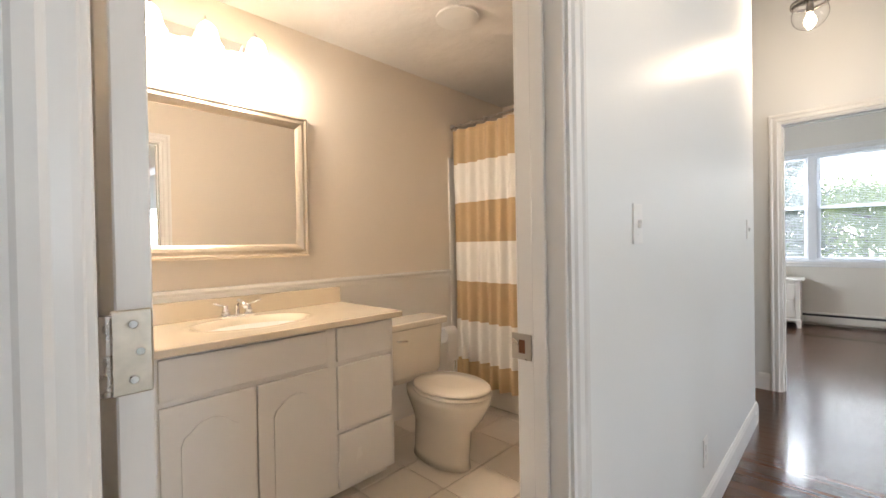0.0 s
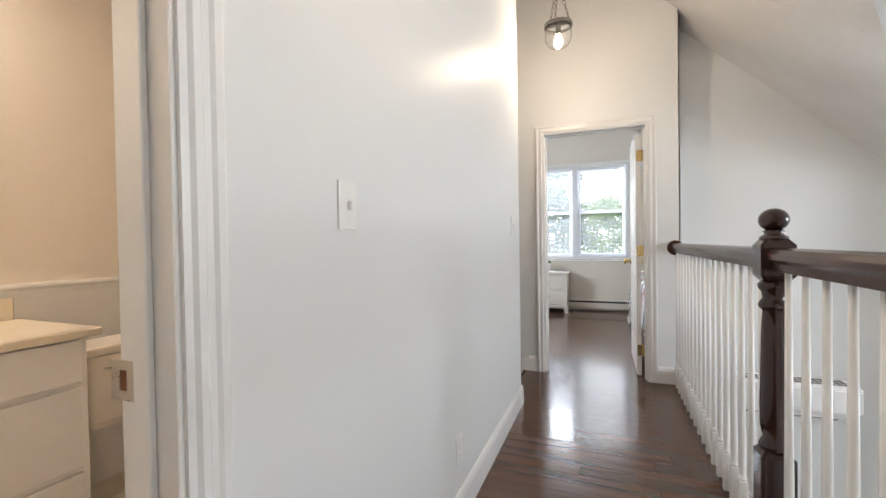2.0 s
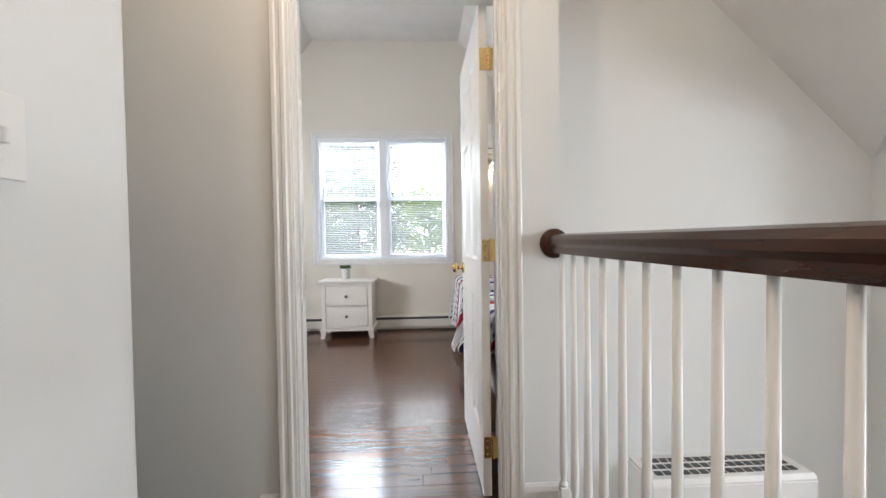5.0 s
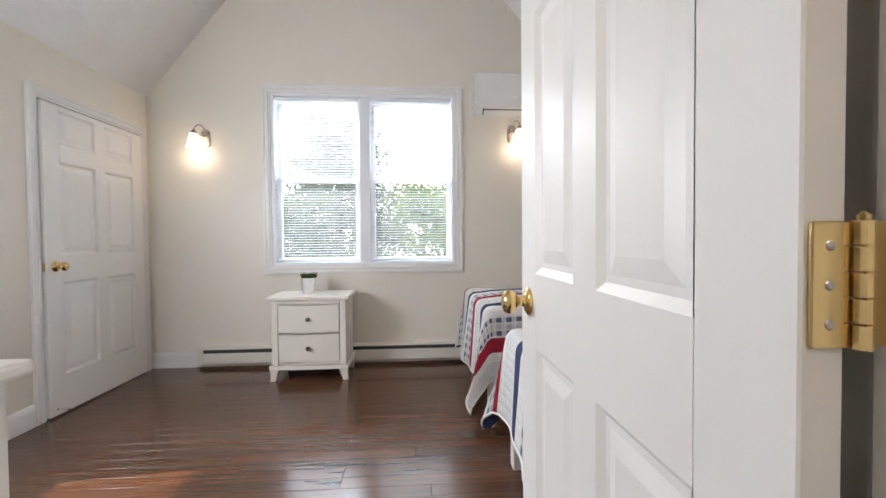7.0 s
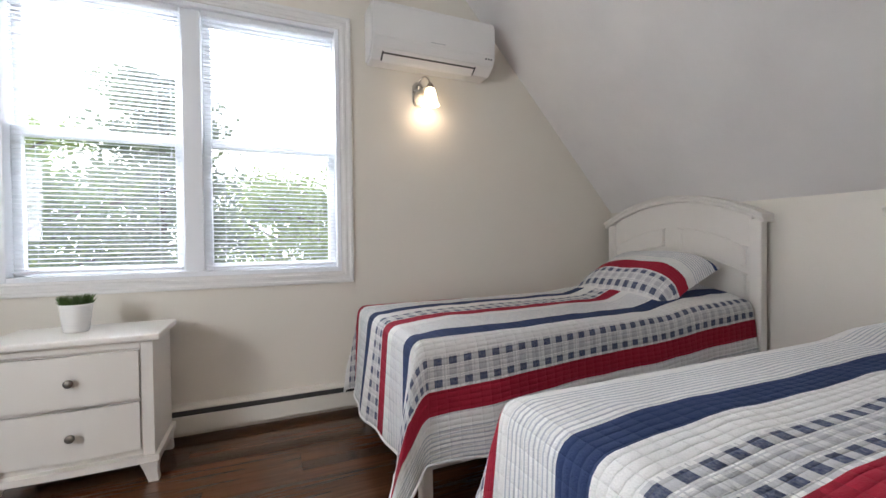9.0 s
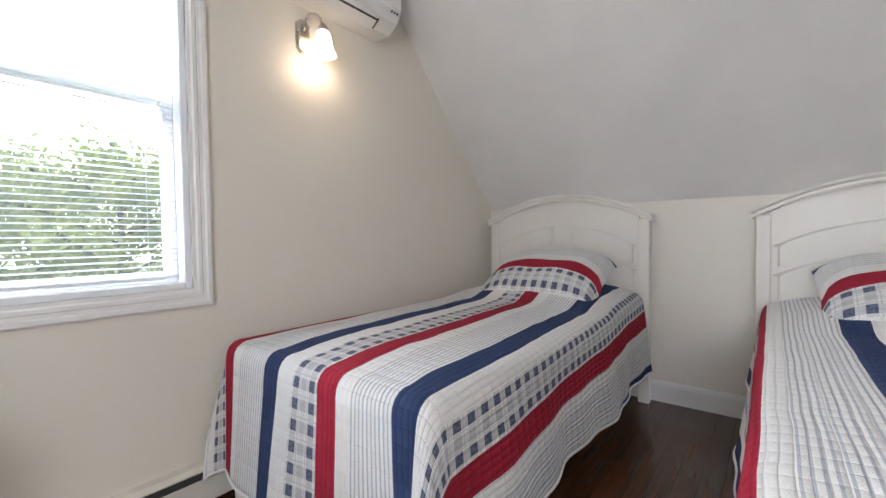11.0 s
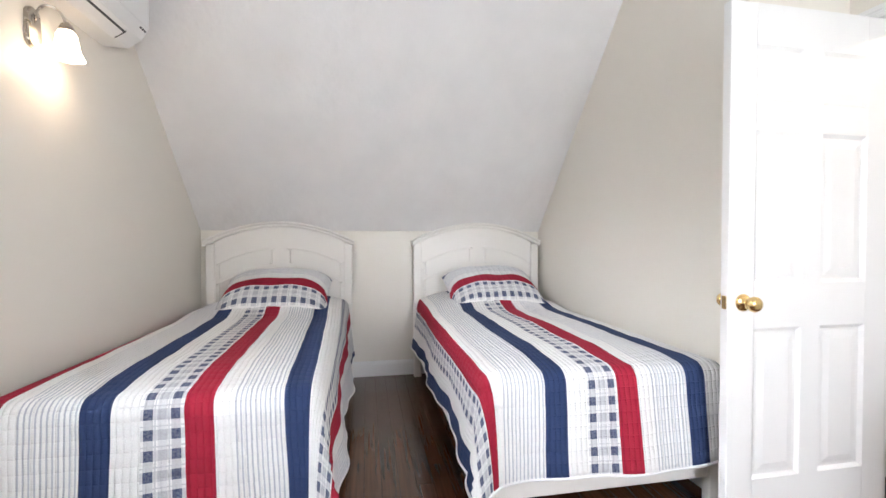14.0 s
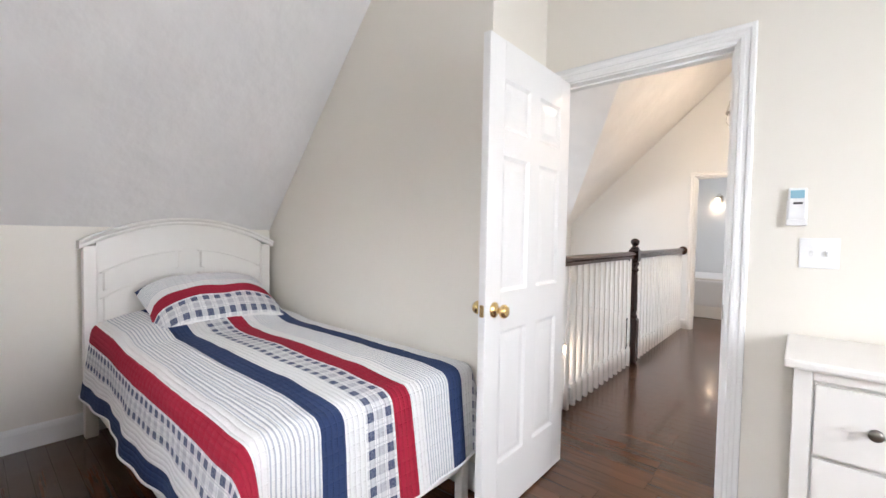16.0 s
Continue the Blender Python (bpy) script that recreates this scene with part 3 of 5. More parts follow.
for cx in (wm - 0.0225 - 0.405, wm - 0.0225 + 0.405):
    bl = thing("window_blind", "lowered white mini blind with open slats", "blind", (cx, Y1 + 0.035, 0.90), group="window blinds")
    part("head_rail", box((-0.353, -0.018, 1.385), (0.353, 0.018, 1.413), 0.003), VINYL, bl)
    part("bottom_rail", box((-0.349, -0.013, 0.0), (0.349, 0.013, 0.014), 0.004), VINYL, bl)
    for i in range(61):
        s = new("slat", slat_mesh)
        s.parent = bl
        s.matrix_basis = pose(0, 0, 0.03 + i * 0.0222, 4)
    for x in (-0.25, 0.25):
        part("ladder_cord", tube([(x, -0.0125, 0.01), (x, -0.0125, 1.39)], 0.0008, 5), SLAT, bl)
    part("pull_cord", tube([(0.31, -0.022, 1.39), (0.312, -0.024, 0.9), (0.31, -0.022, 0.62)], 0.0012, 6), SLAT, bl)
    part("tassel", lathe([(0.002, 0.03), (0.007, 0.0), (0.006, -0.004)], 10, Matrix.Translation((0.31, -0.022, 0.60))), SLAT, bl, "small white cord tassel", True)
w2 = thing("window_2", "white framed side window letting sunlight in", "window", kind="structure")
part("window_frame", boxes(((XL - 0.122, 5.05, 0.95), (XL + 0.002, 5.08, 2.05)), ((XL - 0.122, 5.82, 0.95), (XL + 0.002, 5.85, 2.05)), ((XL - 0.122, 5.08, 0.95), (XL + 0.002, 5.82, 0.98)), ((XL - 0.122, 5.08, 2.02), (XL + 0.002, 5.82, 2.05))), VINYL, w2)
w3 = thing("window_3", "white framed wing window bright with daylight", "window", kind="structure")
part("window_frame", boxes(((4.995, 1.4, 0.5), (5.102, 1.45, 2.0)), ((4.995, 2.95, 0.5), (5.102, 3.0, 2.0)), ((4.995, 2.17, 0.5), (5.102, 2.23, 2.0)), ((4.995, 1.45, 0.5), (5.102, 2.95, 0.54)), ((4.995, 1.45, 1.96), (5.102, 2.95, 2.0))), VINYL, w3)

# ---- railing ----
NX, NY = 0.685, 2.05
rail = thing("stair_railing", "dark mahogany handrail with white turned balusters", "railing", (0, 0, 0))
HR = [(-0.024, 1.060), (-0.032, 1.072), (-0.033, 1.088), (-0.024, 1.102), (0, 1.108), (0.024, 1.102), (0.033, 1.088), (0.032, 1.072), (0.024, 1.060), (0.022, 1.040), (0.020, 1.036), (-0.020, 1.036)]
for a, b in ((NY + 0.04, 4.075), (YF + 0.025, NY - 0.04)):
    part("handrail", prism([(NX + p, q) for p, q in HR], "y", a, b), RAILWOOD, rail, "dark mahogany moulded handrail")
for y, s in ((4.1, 1), (YF, -1)):
    m = Matrix.Translation((NX, y, 1.072)) @ Matrix.Rotation(radians(90 * s), 4, "X")
    part("rosette", lathe([(0.056, 0), (0.058, 0.008), (0.053, 0.015), (0.046, 0.018), (0.043, 0.026), (0.034, 0.029)], 32, m), RAILWOOD, rail, "round dark wood wall rosette", True)
bal = bmesh.new()
add_box(bal, (-0.015, -0.015, 0), (0.015, 0.015, 0.17), 0.003)
add_lathe(bal, [(0.012, 0.168), (0.017, 0.178), (0.011, 0.19), (0.010, 0.20), (0.0135, 0.225), (0.014, 0.26), (0.0115, 0.5), (0.0085, 1.04)], 14)
bal_mesh = bpy.data.meshes.new("baluster")
bal.to_mesh(bal_mesh)
bal.free()
bal_mesh.materials.append(TRIM)
for p in bal_mesh.polygons:
    p.use_smooth = len(p.vertices) == 4 and abs(p.normal.z) < 0.5 and p.center.z > 0.19
ys = [NY + 0.115 * i for i in range(1, 18)] + [NY - 0.115 * i for i in range(1, 21)]
for y in ys:
    o = new("baluster", bal_mesh)
    o.parent = rail
    o.matrix_basis = pose(NX, y, 0)
part("curb_board", boxes(((NX + 0.02, YF, 0), (NX + 0.042, 4.1, 0.125)), bevel=0.003), TRIM, rail, "white curb board behind the balusters")
newel = thing("newel_post", "dark mahogany turned newel post with ball finial", "newel post", (NX, NY, 0))
def newel_block(z0, z1):
    w = 0.046
    bm = bmesh.new()
    oc = [(-w, -w), (w, -w), (w, w), (-w, w)]
    rings = []
    for z, k in ((z0, 0.7), (z0 + 0.018, 1), (z1 - 0.018, 1), (z1, 0.7)):
        rings.append([bm.verts.new((x * k, y * k, z)) for x, y in oc])
    for r, q in zip(rings, rings[1:]):
        for i in range(4):
            bm.faces.new((r[i], r[(i + 1) % 4], q[(i + 1) % 4], q[i]))
    bm.faces.new(rings[0][::-1])
    bm.faces.new(rings[-1])
    edges = [e for e in bm.edges if abs(e.verts[0].co.z - e.verts[1].co.z) > 0.001]
    bmesh.ops.bevel(bm, geom=edges, offset=0.006, segments=2, affect="EDGES")
    return bm
part("lower_block", newel_block(0, 0.46), NEWELWOOD, newel)
part("upper_block", newel_block(1.0, 1.134), NEWELWOOD, newel)
part("turned_shaft", lathe([(0.036, 0.45), (0.042, 0.47), (0.036, 0.485), (0.030, 0.495), (0.038, 0.53), (0.039, 0.60), (0.033, 0.86), (0.030, 0.905), (0.040, 0.915), (0.043, 0.925), (0.036, 0.937), (0.030, 0.945), (0.033, 0.965), (0.042, 0.978), (0.044, 0.99), (0.034, 1.0), (0.03, 1.01)], 32), NEWELWOOD, newel, smooth=True)
part("finial", lathe([(0.028, 1.128), (0.038, 1.134), (0.039, 1.141), (0.028, 1.148), (0.024, 1.154), (0.030, 1.160), (0.020, 1.166)] + [(0.041 * math.sin(radians(a)), 1.196 - 0.037 * math.cos(radians(a))) for a in range(28, 180, 12)] + [(0.002, 1.233)], 32), NEWELWOOD, newel, "round ball finial", True)

# stairs going down beside the landing
st = thing("staircase", "dark wood stairs descending between walls", "stairs", (-0.5, 0, 0))
part("nosing", box((-0.012, YC, -0.03), (0.02, 4.1, 0.0), 0.006), FLOORWOOD, st)
for i in range(1, 14):
    part("tread", box((-0.26 * i - 0.012, YC, -0.185 * i - 0.03), (-0.26 * (i - 1) + 0.0, 4.1, -0.185 * i), 0.005), FLOORWOOD, st)
    part("riser", box((-0.26 * (i - 1) - 0.015, YC, -0.185 * i), (-0.26 * (i - 1), 4.1, -0.185 * (i - 1) - 0.03)), TRIM, st)
part("skirt_board", add_prism(bmesh.new(), [(0.045, 0.0), (0.045, 0.13), (-3.3, 0.13 - 3.345 * 0.71), (-3.3, -3.345 * 0.71 - 0.2), (0.0, -0.2)], "y", 4.086, 4.099), TRIM, st, "white sloping skirt board")
hr2 = thing("wall_handrail", "short end of a stair handrail on the wall", "handrail", (-0.45, YC + 0.05, 0.86))
part("rail", tube([(0, 0, 0), (-0.3, 0, -0.21), (-2.5, 0, -1.78)], 0.02, 14), RAILWOOD, hr2, smooth=True)
part("bracket", tube([(-0.3, -0.05, -0.27), (-0.3, 0, -0.26), (-0.3, 0, -0.22)], 0.006), NICKEL, hr2)


# ---- bedroom ----
def grid_mesh(name, nu, nv, fn, mat, parent, label="", thick=0.0, subs=False):
    """A cloth-like sheet: fn(u, v) -> place and texture place, in metres."""
    bm = bmesh.new()
    uv = bm.loops.layers.uv.new("cloth")
    vs = [[None] * (nv + 1) for _ in range(nu + 1)]
    tex = {}
    for i in range(nu + 1):
        for j in range(nv + 1):
            p, t = fn(i / nu, j / nv)
            vs[i][j] = bm.verts.new(p)
            tex[vs[i][j]] = t
    for i in range(nu):
        for j in range(nv):
            fc = bm.faces.new((vs[i][j], vs[i + 1][j], vs[i + 1][j + 1], vs[i][j + 1]))
            fc.smooth = True
            for lp in fc.loops:
                lp[uv].uv = tex[lp.vert]
    me = bpy.data.meshes.new(name)
    bm.to_mesh(me)
    bm.free()
    me.materials.append(mat)
    ob = new(name, me)
    ob.parent = parent
    if label:
        ob["label"] = label
    if thick:
        so = ob.modifiers.new("thickness", "SOLIDIFY")
        so.thickness, so.offset = thick, -1
    return ob


PERIOD = 0.61
SEQ = [("fine", 0.165), ("navy", 0.088), ("white", 0.083), ("plaid", 0.130), ("red", 0.088), ("white", 0.056)]


def quilt_material():
    m = bpy.data.materials.new("striped_cotton_quilt")
    m.use_nodes = True
    nt = m.node_tree
    N, L = nt.nodes.new, nt.links.new
    b = nt.nodes["Principled BSDF"]
    b.inputs["Roughness"].default_value = 0.85
    b.inputs["Specular IOR Level"].default_value = 0.2
    uv = N("ShaderNodeTexCoord")
    sep = N("ShaderNodeSeparateXYZ")
    L(uv.outputs["UV"], sep.inputs[0])

    def mth(op, a, c=None, d=None):
        n = N("ShaderNodeMath")
        n.operation = op
        for i, s in enumerate((a, c, d)):
            if s is None:
                continue
            if isinstance(s, (int, float)):
                n.inputs[i].default_value = s
            else:
                L(s, n.inputs[i])
        return n.outputs[0]

    wob = N("ShaderNodeTexNoise")
    wob.inputs["Scale"].default_value = 5
    L(uv.outputs["UV"], wob.inputs[0])
    u = mth("ADD", sep.outputs[0], mth("MULTIPLY", mth("SUBTRACT", wob.outputs[0], 0.5), 0.008))
    v = sep.outputs[1]
    frac = mth("FRACT", mth("DIVIDE", mth("ADD", u, 10 * PERIOD), PERIOD))
    ramp = N("ShaderNodeValToRGB")
    ramp.color_ramp.interpolation = "CONSTANT"
    mask = N("ShaderNodeValToRGB")
    mask.color_ramp.interpolation = "CONSTANT"
    cols = {"white": (0.80, 0.79, 0.77), "fine": (0.80, 0.79, 0.77), "plaid": (0.80, 0.79, 0.77), "navy": (0.030, 0.050, 0.125), "red": (0.36, 0.018, 0.04)}
    flag = {"fine": (1, 0, 0), "plaid": (0, 1, 0)}
    at = 0.0
    for i, (k, w) in enumerate(SEQ):
        for r, c in ((ramp.color_ramp, cols[k]), (mask.color_ramp, flag.get(k, (0, 0, 0)))):
            e = r.elements[i] if i < 2 else r.elements.new(at / PERIOD)
            e.position, e.color = at / PERIOD, (*c, 1)
        at += w
    L(frac, ramp.inputs[0])
    L(frac, mask.inputs[0])
    ms = N("ShaderNodeSeparateColor")
    L(mask.outputs[0], ms.inputs[0])
    # thin blue lines
    line = mth("LESS_THAN", mth("FRACT", mth("DIVIDE", u, 0.0155)), 0.34)
    fine = mth("MULTIPLY", mth("MULTIPLY", line, ms.outputs[0]), 0.45)
    # plaid: woven bands both ways, dark where they cross
    start = sum(w for k, w in SEQ[:3])
    pu = mth("DIVIDE", mth("SUBTRACT", mth("MULTIPLY", frac, PERIOD), start), 0.130)
    fv = mth("FRACT", mth("DIVIDE", v, 0.063))

    def near(w, at, half):
        return mth("LESS_THAN", mth("ABSOLUTE", mth("SUBTRACT", w, at)), half)

    rows = mth("MAXIMUM", near(pu, 0.19, 0.105), near(pu, 0.81, 0.105))
    middle = near(pu, 0.5, 0.10)
    bv = near(fv, 0.5, 0.26)
    thin = mth("MAXIMUM", mth("MAXIMUM", near(pu, 0.345, 0.014), near(pu, 0.655, 0.014)), near(fv, 0.07, 0.03))
    amt = mth("MAXIMUM", mth("MULTIPLY", mth("MULTIPLY", rows, bv), 0.93), mth("MULTIPLY", mth("MULTIPLY", middle, bv), 0.42))
    amt = mth("MAXIMUM", amt, mth("MAXIMUM", mth("MULTIPLY", rows, 0.30), mth("MAXIMUM", mth("MULTIPLY", middle, 0.18), mth("MULTIPLY", bv, 0.24))))
    amt = mth("MAXIMUM", amt, mth("MULTIPLY", thin, 0.34))
    weave = N("ShaderNodeTexNoise")
    weave.inputs["Scale"].default_value = 140
    L(uv.outputs["UV"], weave.inputs[0])
    amt = mth("MULTIPLY", amt, mth("ADD", 0.72, mth("MULTIPLY", weave.outputs[0], 0.5)))
    plaid = mth("MULTIPLY", amt, ms.outputs[1])
    mx = N("ShaderNodeMix")
    mx.data_type = "RGBA"
    mx.inputs[7].default_value = (0.10, 0.15, 0.26, 1)
    L(fine, mx.inputs[0])
    L(ramp.outputs[0], mx.inputs[6])
    mx2 = N("ShaderNodeMix")
    mx2.data_type = "RGBA"
    mx2.inputs[7].default_value = (0.035, 0.055, 0.13, 1)
    L(plaid, mx2.inputs[0])
    L(mx.outputs[2], mx2.inputs[6])
    # wear of the dye
    n = N("ShaderNodeTexNoise")
    n.inputs["Scale"].default_value = 260
    L(uv.outputs["UV"], n.inputs[0])
    hs = N("ShaderNodeHueSaturation")
    mr = N("ShaderNodeMapRange")
    mr.inputs[3].default_value, mr.inputs[4].default_value = 0.86, 1.14
    L(n.outputs[0], mr.inputs[0])
    L(mr.outputs[0], hs.inputs["Value"])
    L(mx2.outputs[2], hs.inputs["Color"])
    L(hs.outputs[0], b.inputs["Base Color"])
    # stitched channels
    st1 = mth("ABSOLUTE", mth("SINE", mth("MULTIPLY", mth("ADD", u, mth("MULTIPLY", wob.outputs[0], 0.006)), math.pi / 0.021)))
    st2 = mth("ABSOLUTE", mth("SINE", mth("MULTIPLY", mth("ADD", v, mth("MULTIPLY", wob.outputs[0], 0.01)), math.pi / 0.045)))
    hgt = mth("ADD", mth("POWER", st1, 0.4), mth("ADD", mth("MULTIPLY", mth("POWER", st2, 0.4), 0.8), mth("MULTIPLY", n.outputs[0], 0.5)))
    bp = N("ShaderNodeBump")
    bp.inputs["Strength"].default_value, bp.inputs["Distance"].default_value = 0.75, 0.007
    L(hgt, bp.inputs["Height"])
    L(bp.outputs[0], b.inputs["Normal"])
    return m


QUILT = quilt_material()


def twin_bed(label, cy, quilt_label, pillow_label, shift, hang_n, hang_s, hang_f, tilt):
    """A white bed, its quilt and pillow; head at the knee wall, foot towards the door side."""
    bed = thing("twin_bed", label, "bed", (-0.09, cy, 0), group="twin beds")
    W = 0.525
    for s in (-1, 1):
        part("headboard_post", box((2.68, s * W - 0.032, 0), (2.735, s * W + 0.032, 1.14), 0.004), FURN, bed)
        part("side_rail", box((0.68, s * 0.50 - 0.012, 0.16), (2.69, s * 0.50 + 0.012, 0.36), 0.004), FURN, bed)
        part("foot_leg", box((0.675, s * 0.492 - 0.028, 0), (0.72, s * 0.497 + 0.028, 0.37), 0.005), FURN, bed)
    part("foot_rail", box((0.682, -0.47, 0.16), (0.71, 0.47, 0.37), 0.005), FURN, bed)
    bm = bmesh.new()
    n = 24
    top = lambda y: 1.138 + 0.155 * (1 - (y / W) ** 2)
    ysn = [(-W + 0.03) + (2 * W - 0.06) * i / n for i in range(n + 1)]
    add_prism(bm, [(y, 0.35) for y in (ysn[0], ysn[-1])] + [(y, top(y)) for y in reversed(ysn)], "x", 2.700, 2.724)
    part("headboard_panel", bm, FURN, bed)
    bm = bmesh.new()
    prof = [(2.670, 0.0), (2.664, 0.012), (2.664, 0.022), (2.650, 0.034), (2.648, 0.046), (2.765, 0.046), (2.765, 0.0)]
    rings = []
    for i in range(33):
        y = -W - 0.05 + (2 * W + 0.10) * i / 32
        zt = 1.12 + 0.155 * (1 - (y / (W + 0.05)) ** 2)
        rings.append([bm.verts.new((x, y, zt + dz)) for x, dz in prof])
    k = len(prof)
    for r, q in zip(rings, rings[1:]):
        for i in range(k):
            bm.faces.new((r[i], r[(i + 1) % k], q[(i + 1) % k], q[i]))
    bm.faces.new(rings[0][::-1])
    bm.faces.new(rings[-1])
    part("headboard_crown", bm, FURN, bed, "arched moulded crown rail")
    bead = lambda y, z0: (2.684, y, z0 - 0.155 + 0.155 * (1 - (y / W) ** 2))
    for z0 in (0.950, 1.105):
        for a, b in ((-W + 0.045, -0.045), (0.045, W - 0.045)):
            part("bead_moulding", tube([bead(a + (b - a) * k / 14, z0) for k in range(15)], 0.005, 6), FURN, bed, smooth=True)
    for a, b in ((-W + 0.03, -0.035), (0.035, W - 0.03)):
        for z0, dz, lab in ((0.985, 0.115, ""), (0.755, 0.19, "")):
            bm = bmesh.new()
            m = 12
            ya, yb = a + 0.03, b - 0.03
            yy = [ya + (yb - ya) * i / m for i in range(m + 1)]
            lo = lambda y: z0 - 0.155 + 0.155 * (1 - (y / W) ** 2)
            add_prism(bm, [(y, lo(y)) for y in yy] + [(y, lo(y) + dz) for y in reversed(yy)], "x", 2.685, 2.701)
            bmesh.ops.bevel(bm, geom=[e for e in bm.edges if all(v.co.x < 2.69 for v in e.verts)], offset=0.009, segments=1, affect="EDGES")
            part("inset_panel", bm, FURN, bed)
    part("mattress", box((0.69, -0.49, 0.36), (2.68, 0.49, 0.635), 0.05, 3), SHEET, bed, "white mattress")

    ql = thing("quilt", quilt_label, "quilt", (-0.09, cy, 0), group="striped quilts")
    X0, X1, HWID, ZT, R = 0.70, 2.66, 0.475, 0.66, 0.055
    rnd = random.Random(int(cy * 100))
    ph = [rnd.uniform(0, 6) for _ in range(6)]
    def fn(u, v):
        s = -(HWID + hang_s) + (2 * HWID + hang_s + hang_n) * u       # across, +y is the window side
        l = (X1 - X0 + hang_f) * v                                    # from the head to the foot
        x, y = X1 - l, s
        ex = max(0.0, X0 - x)
        ey = max(0.0, abs(s) - HWID) * (1 if s > 0 else -1)
        d = math.hypot(ex, ey)
        cx, cyy = max(x, X0), max(-HWID, min(HWID, s))
        if d > 0:
            dx, dy = -ex / d, ey / d
            ang = min(d / R, math.pi / 2)
            out = R * math.sin(ang)
            down = R * (1 - math.cos(ang)) + max(0, d - R * math.pi / 2)
            both = min(abs(ex), abs(ey)) / max(d, 1e-4)
            fold = max(0.0, down - 0.04)
            along = y if ex > abs(ey) else x
            out += fold * (0.10 + 0.20 * both) + fold * 0.05 * math.sin(along * 7 + ph[0]) + fold * 0.018 * math.sin(along * 21 + ph[1])
            down *= 1 - 0.12 * both
            px, py, pz = cx + dx * out, cyy + dy * out, ZT - down
            py = min(py, Y1 - 0.008 - cy) if cy > 6 else max(py, YJ + 0.01 - cy)
        else:
            px, py, pz = cx, cyy, ZT
        bulge = max(0.0, min(1.0, (x - 1.95) / 0.3))
        rise = 0.075 * bulge * bulge * (3 - 2 * bulge) * (1 - (cyy / (HWID + 0.12)) ** 2)
        if d == 0:
            edge = min(HWID - abs(s), x - X0)
            pz += 0.018 * min(1, max(0, edge) / 0.25)
            pz += 0.006 * noise.noise(Vector((x * 3, s * 3, cy))) + 0.004 * noise.noise(Vector((x * 9, s * 9, cy)))
        pz = max(pz + rise * max(0.0, 1 - d / 0.2), 0.03)
        tx = (HWID - s) + shift + tilt * (x - 1.6)
        return (px, py, pz), (tx, l)
    grid_mesh("cover", 90, 110, fn, QUILT, ql, thick=0.008)
    for side in (0, 1):
        part("binding", tube([fn(side, k / 60)[0] for k in range(61)], 0.006, 6), SHEET, ql, "white bound edge", True)
    part("binding", tube([fn(k / 60, 1)[0] for k in range(61)], 0.006, 6), SHEET, ql, "white bound edge", True)

    pl = thing("pillow", pillow_label, "pillow", (2.235, cy - 0.035, 0.80), group="pillows")
    def pf(side):
        def g(u, v):
            a, b = 2 * u - 1, 2 * v - 1
            w = (1 - abs(a) ** 3.0) * (1 - abs(b) ** 3.0)
            t = 0.105 * max(0.0, w) ** 0.5 + (0.004 * math.sin(9 * a + 4 * b) + 0.006 * noise.noise(Vector((a * 2, b * 2, cy))))* w
            pin = 1 - 0.05 * (1 - abs(a)) * abs(b) ** 4
            x, y = b * 0.25 * pin, a * 0.375 * (1 - 0.05 * (1 - abs(b)) * abs(a) ** 4)
            z = t if side > 0 else -0.6 * t
            z -= 0.045 * abs(a) ** 4 + 0.02 * (b < 0) * abs(b) ** 3
            return (x * 0.93 - 0.0, y, z + 0.42 * x), (0.565 + x, y + 1.0)
        return g
    grid_mesh("pillow_front", 30, 24, pf(1), QUILT, pl)
    grid_mesh("pillow_back", 30, 24, pf(-1), SHEET, pl, "plain white back")
    return bed


twin_bed("white wooden twin bed with arched headboard by the window wall", 6.975, "striped red navy and white quilt draped over the bed", "plaid and red striped pillow leaning on the headboard", -0.05, 0.26, 0.48, 0.52, 0.05)
twin_bed("white wooden twin bed with arched headboard by the door", 5.345, "striped red navy and white quilt on the bed near the door", "plaid and red striped pillow on the made bed", -0.02, 0.42, 0.20, 0.43, 0.0)


def knob(parent, at, mat=PEWTER, r=0.017, out=(0, -1, 0)):
    turn = Vector((0, 0, 1)).rotation_difference(Vector(out)).to_matrix().to_4x4()
    part("knob", lathe([(0.009, 0), (0.006, 0.006), (0.006, 0.014), (r, 0.020), (r, 0.026), (r * 0.7, 0.031), (0.003, 0.032)], 20, Matrix.Translation(at) @ turn), mat, parent, "dark pewter round knob", True)


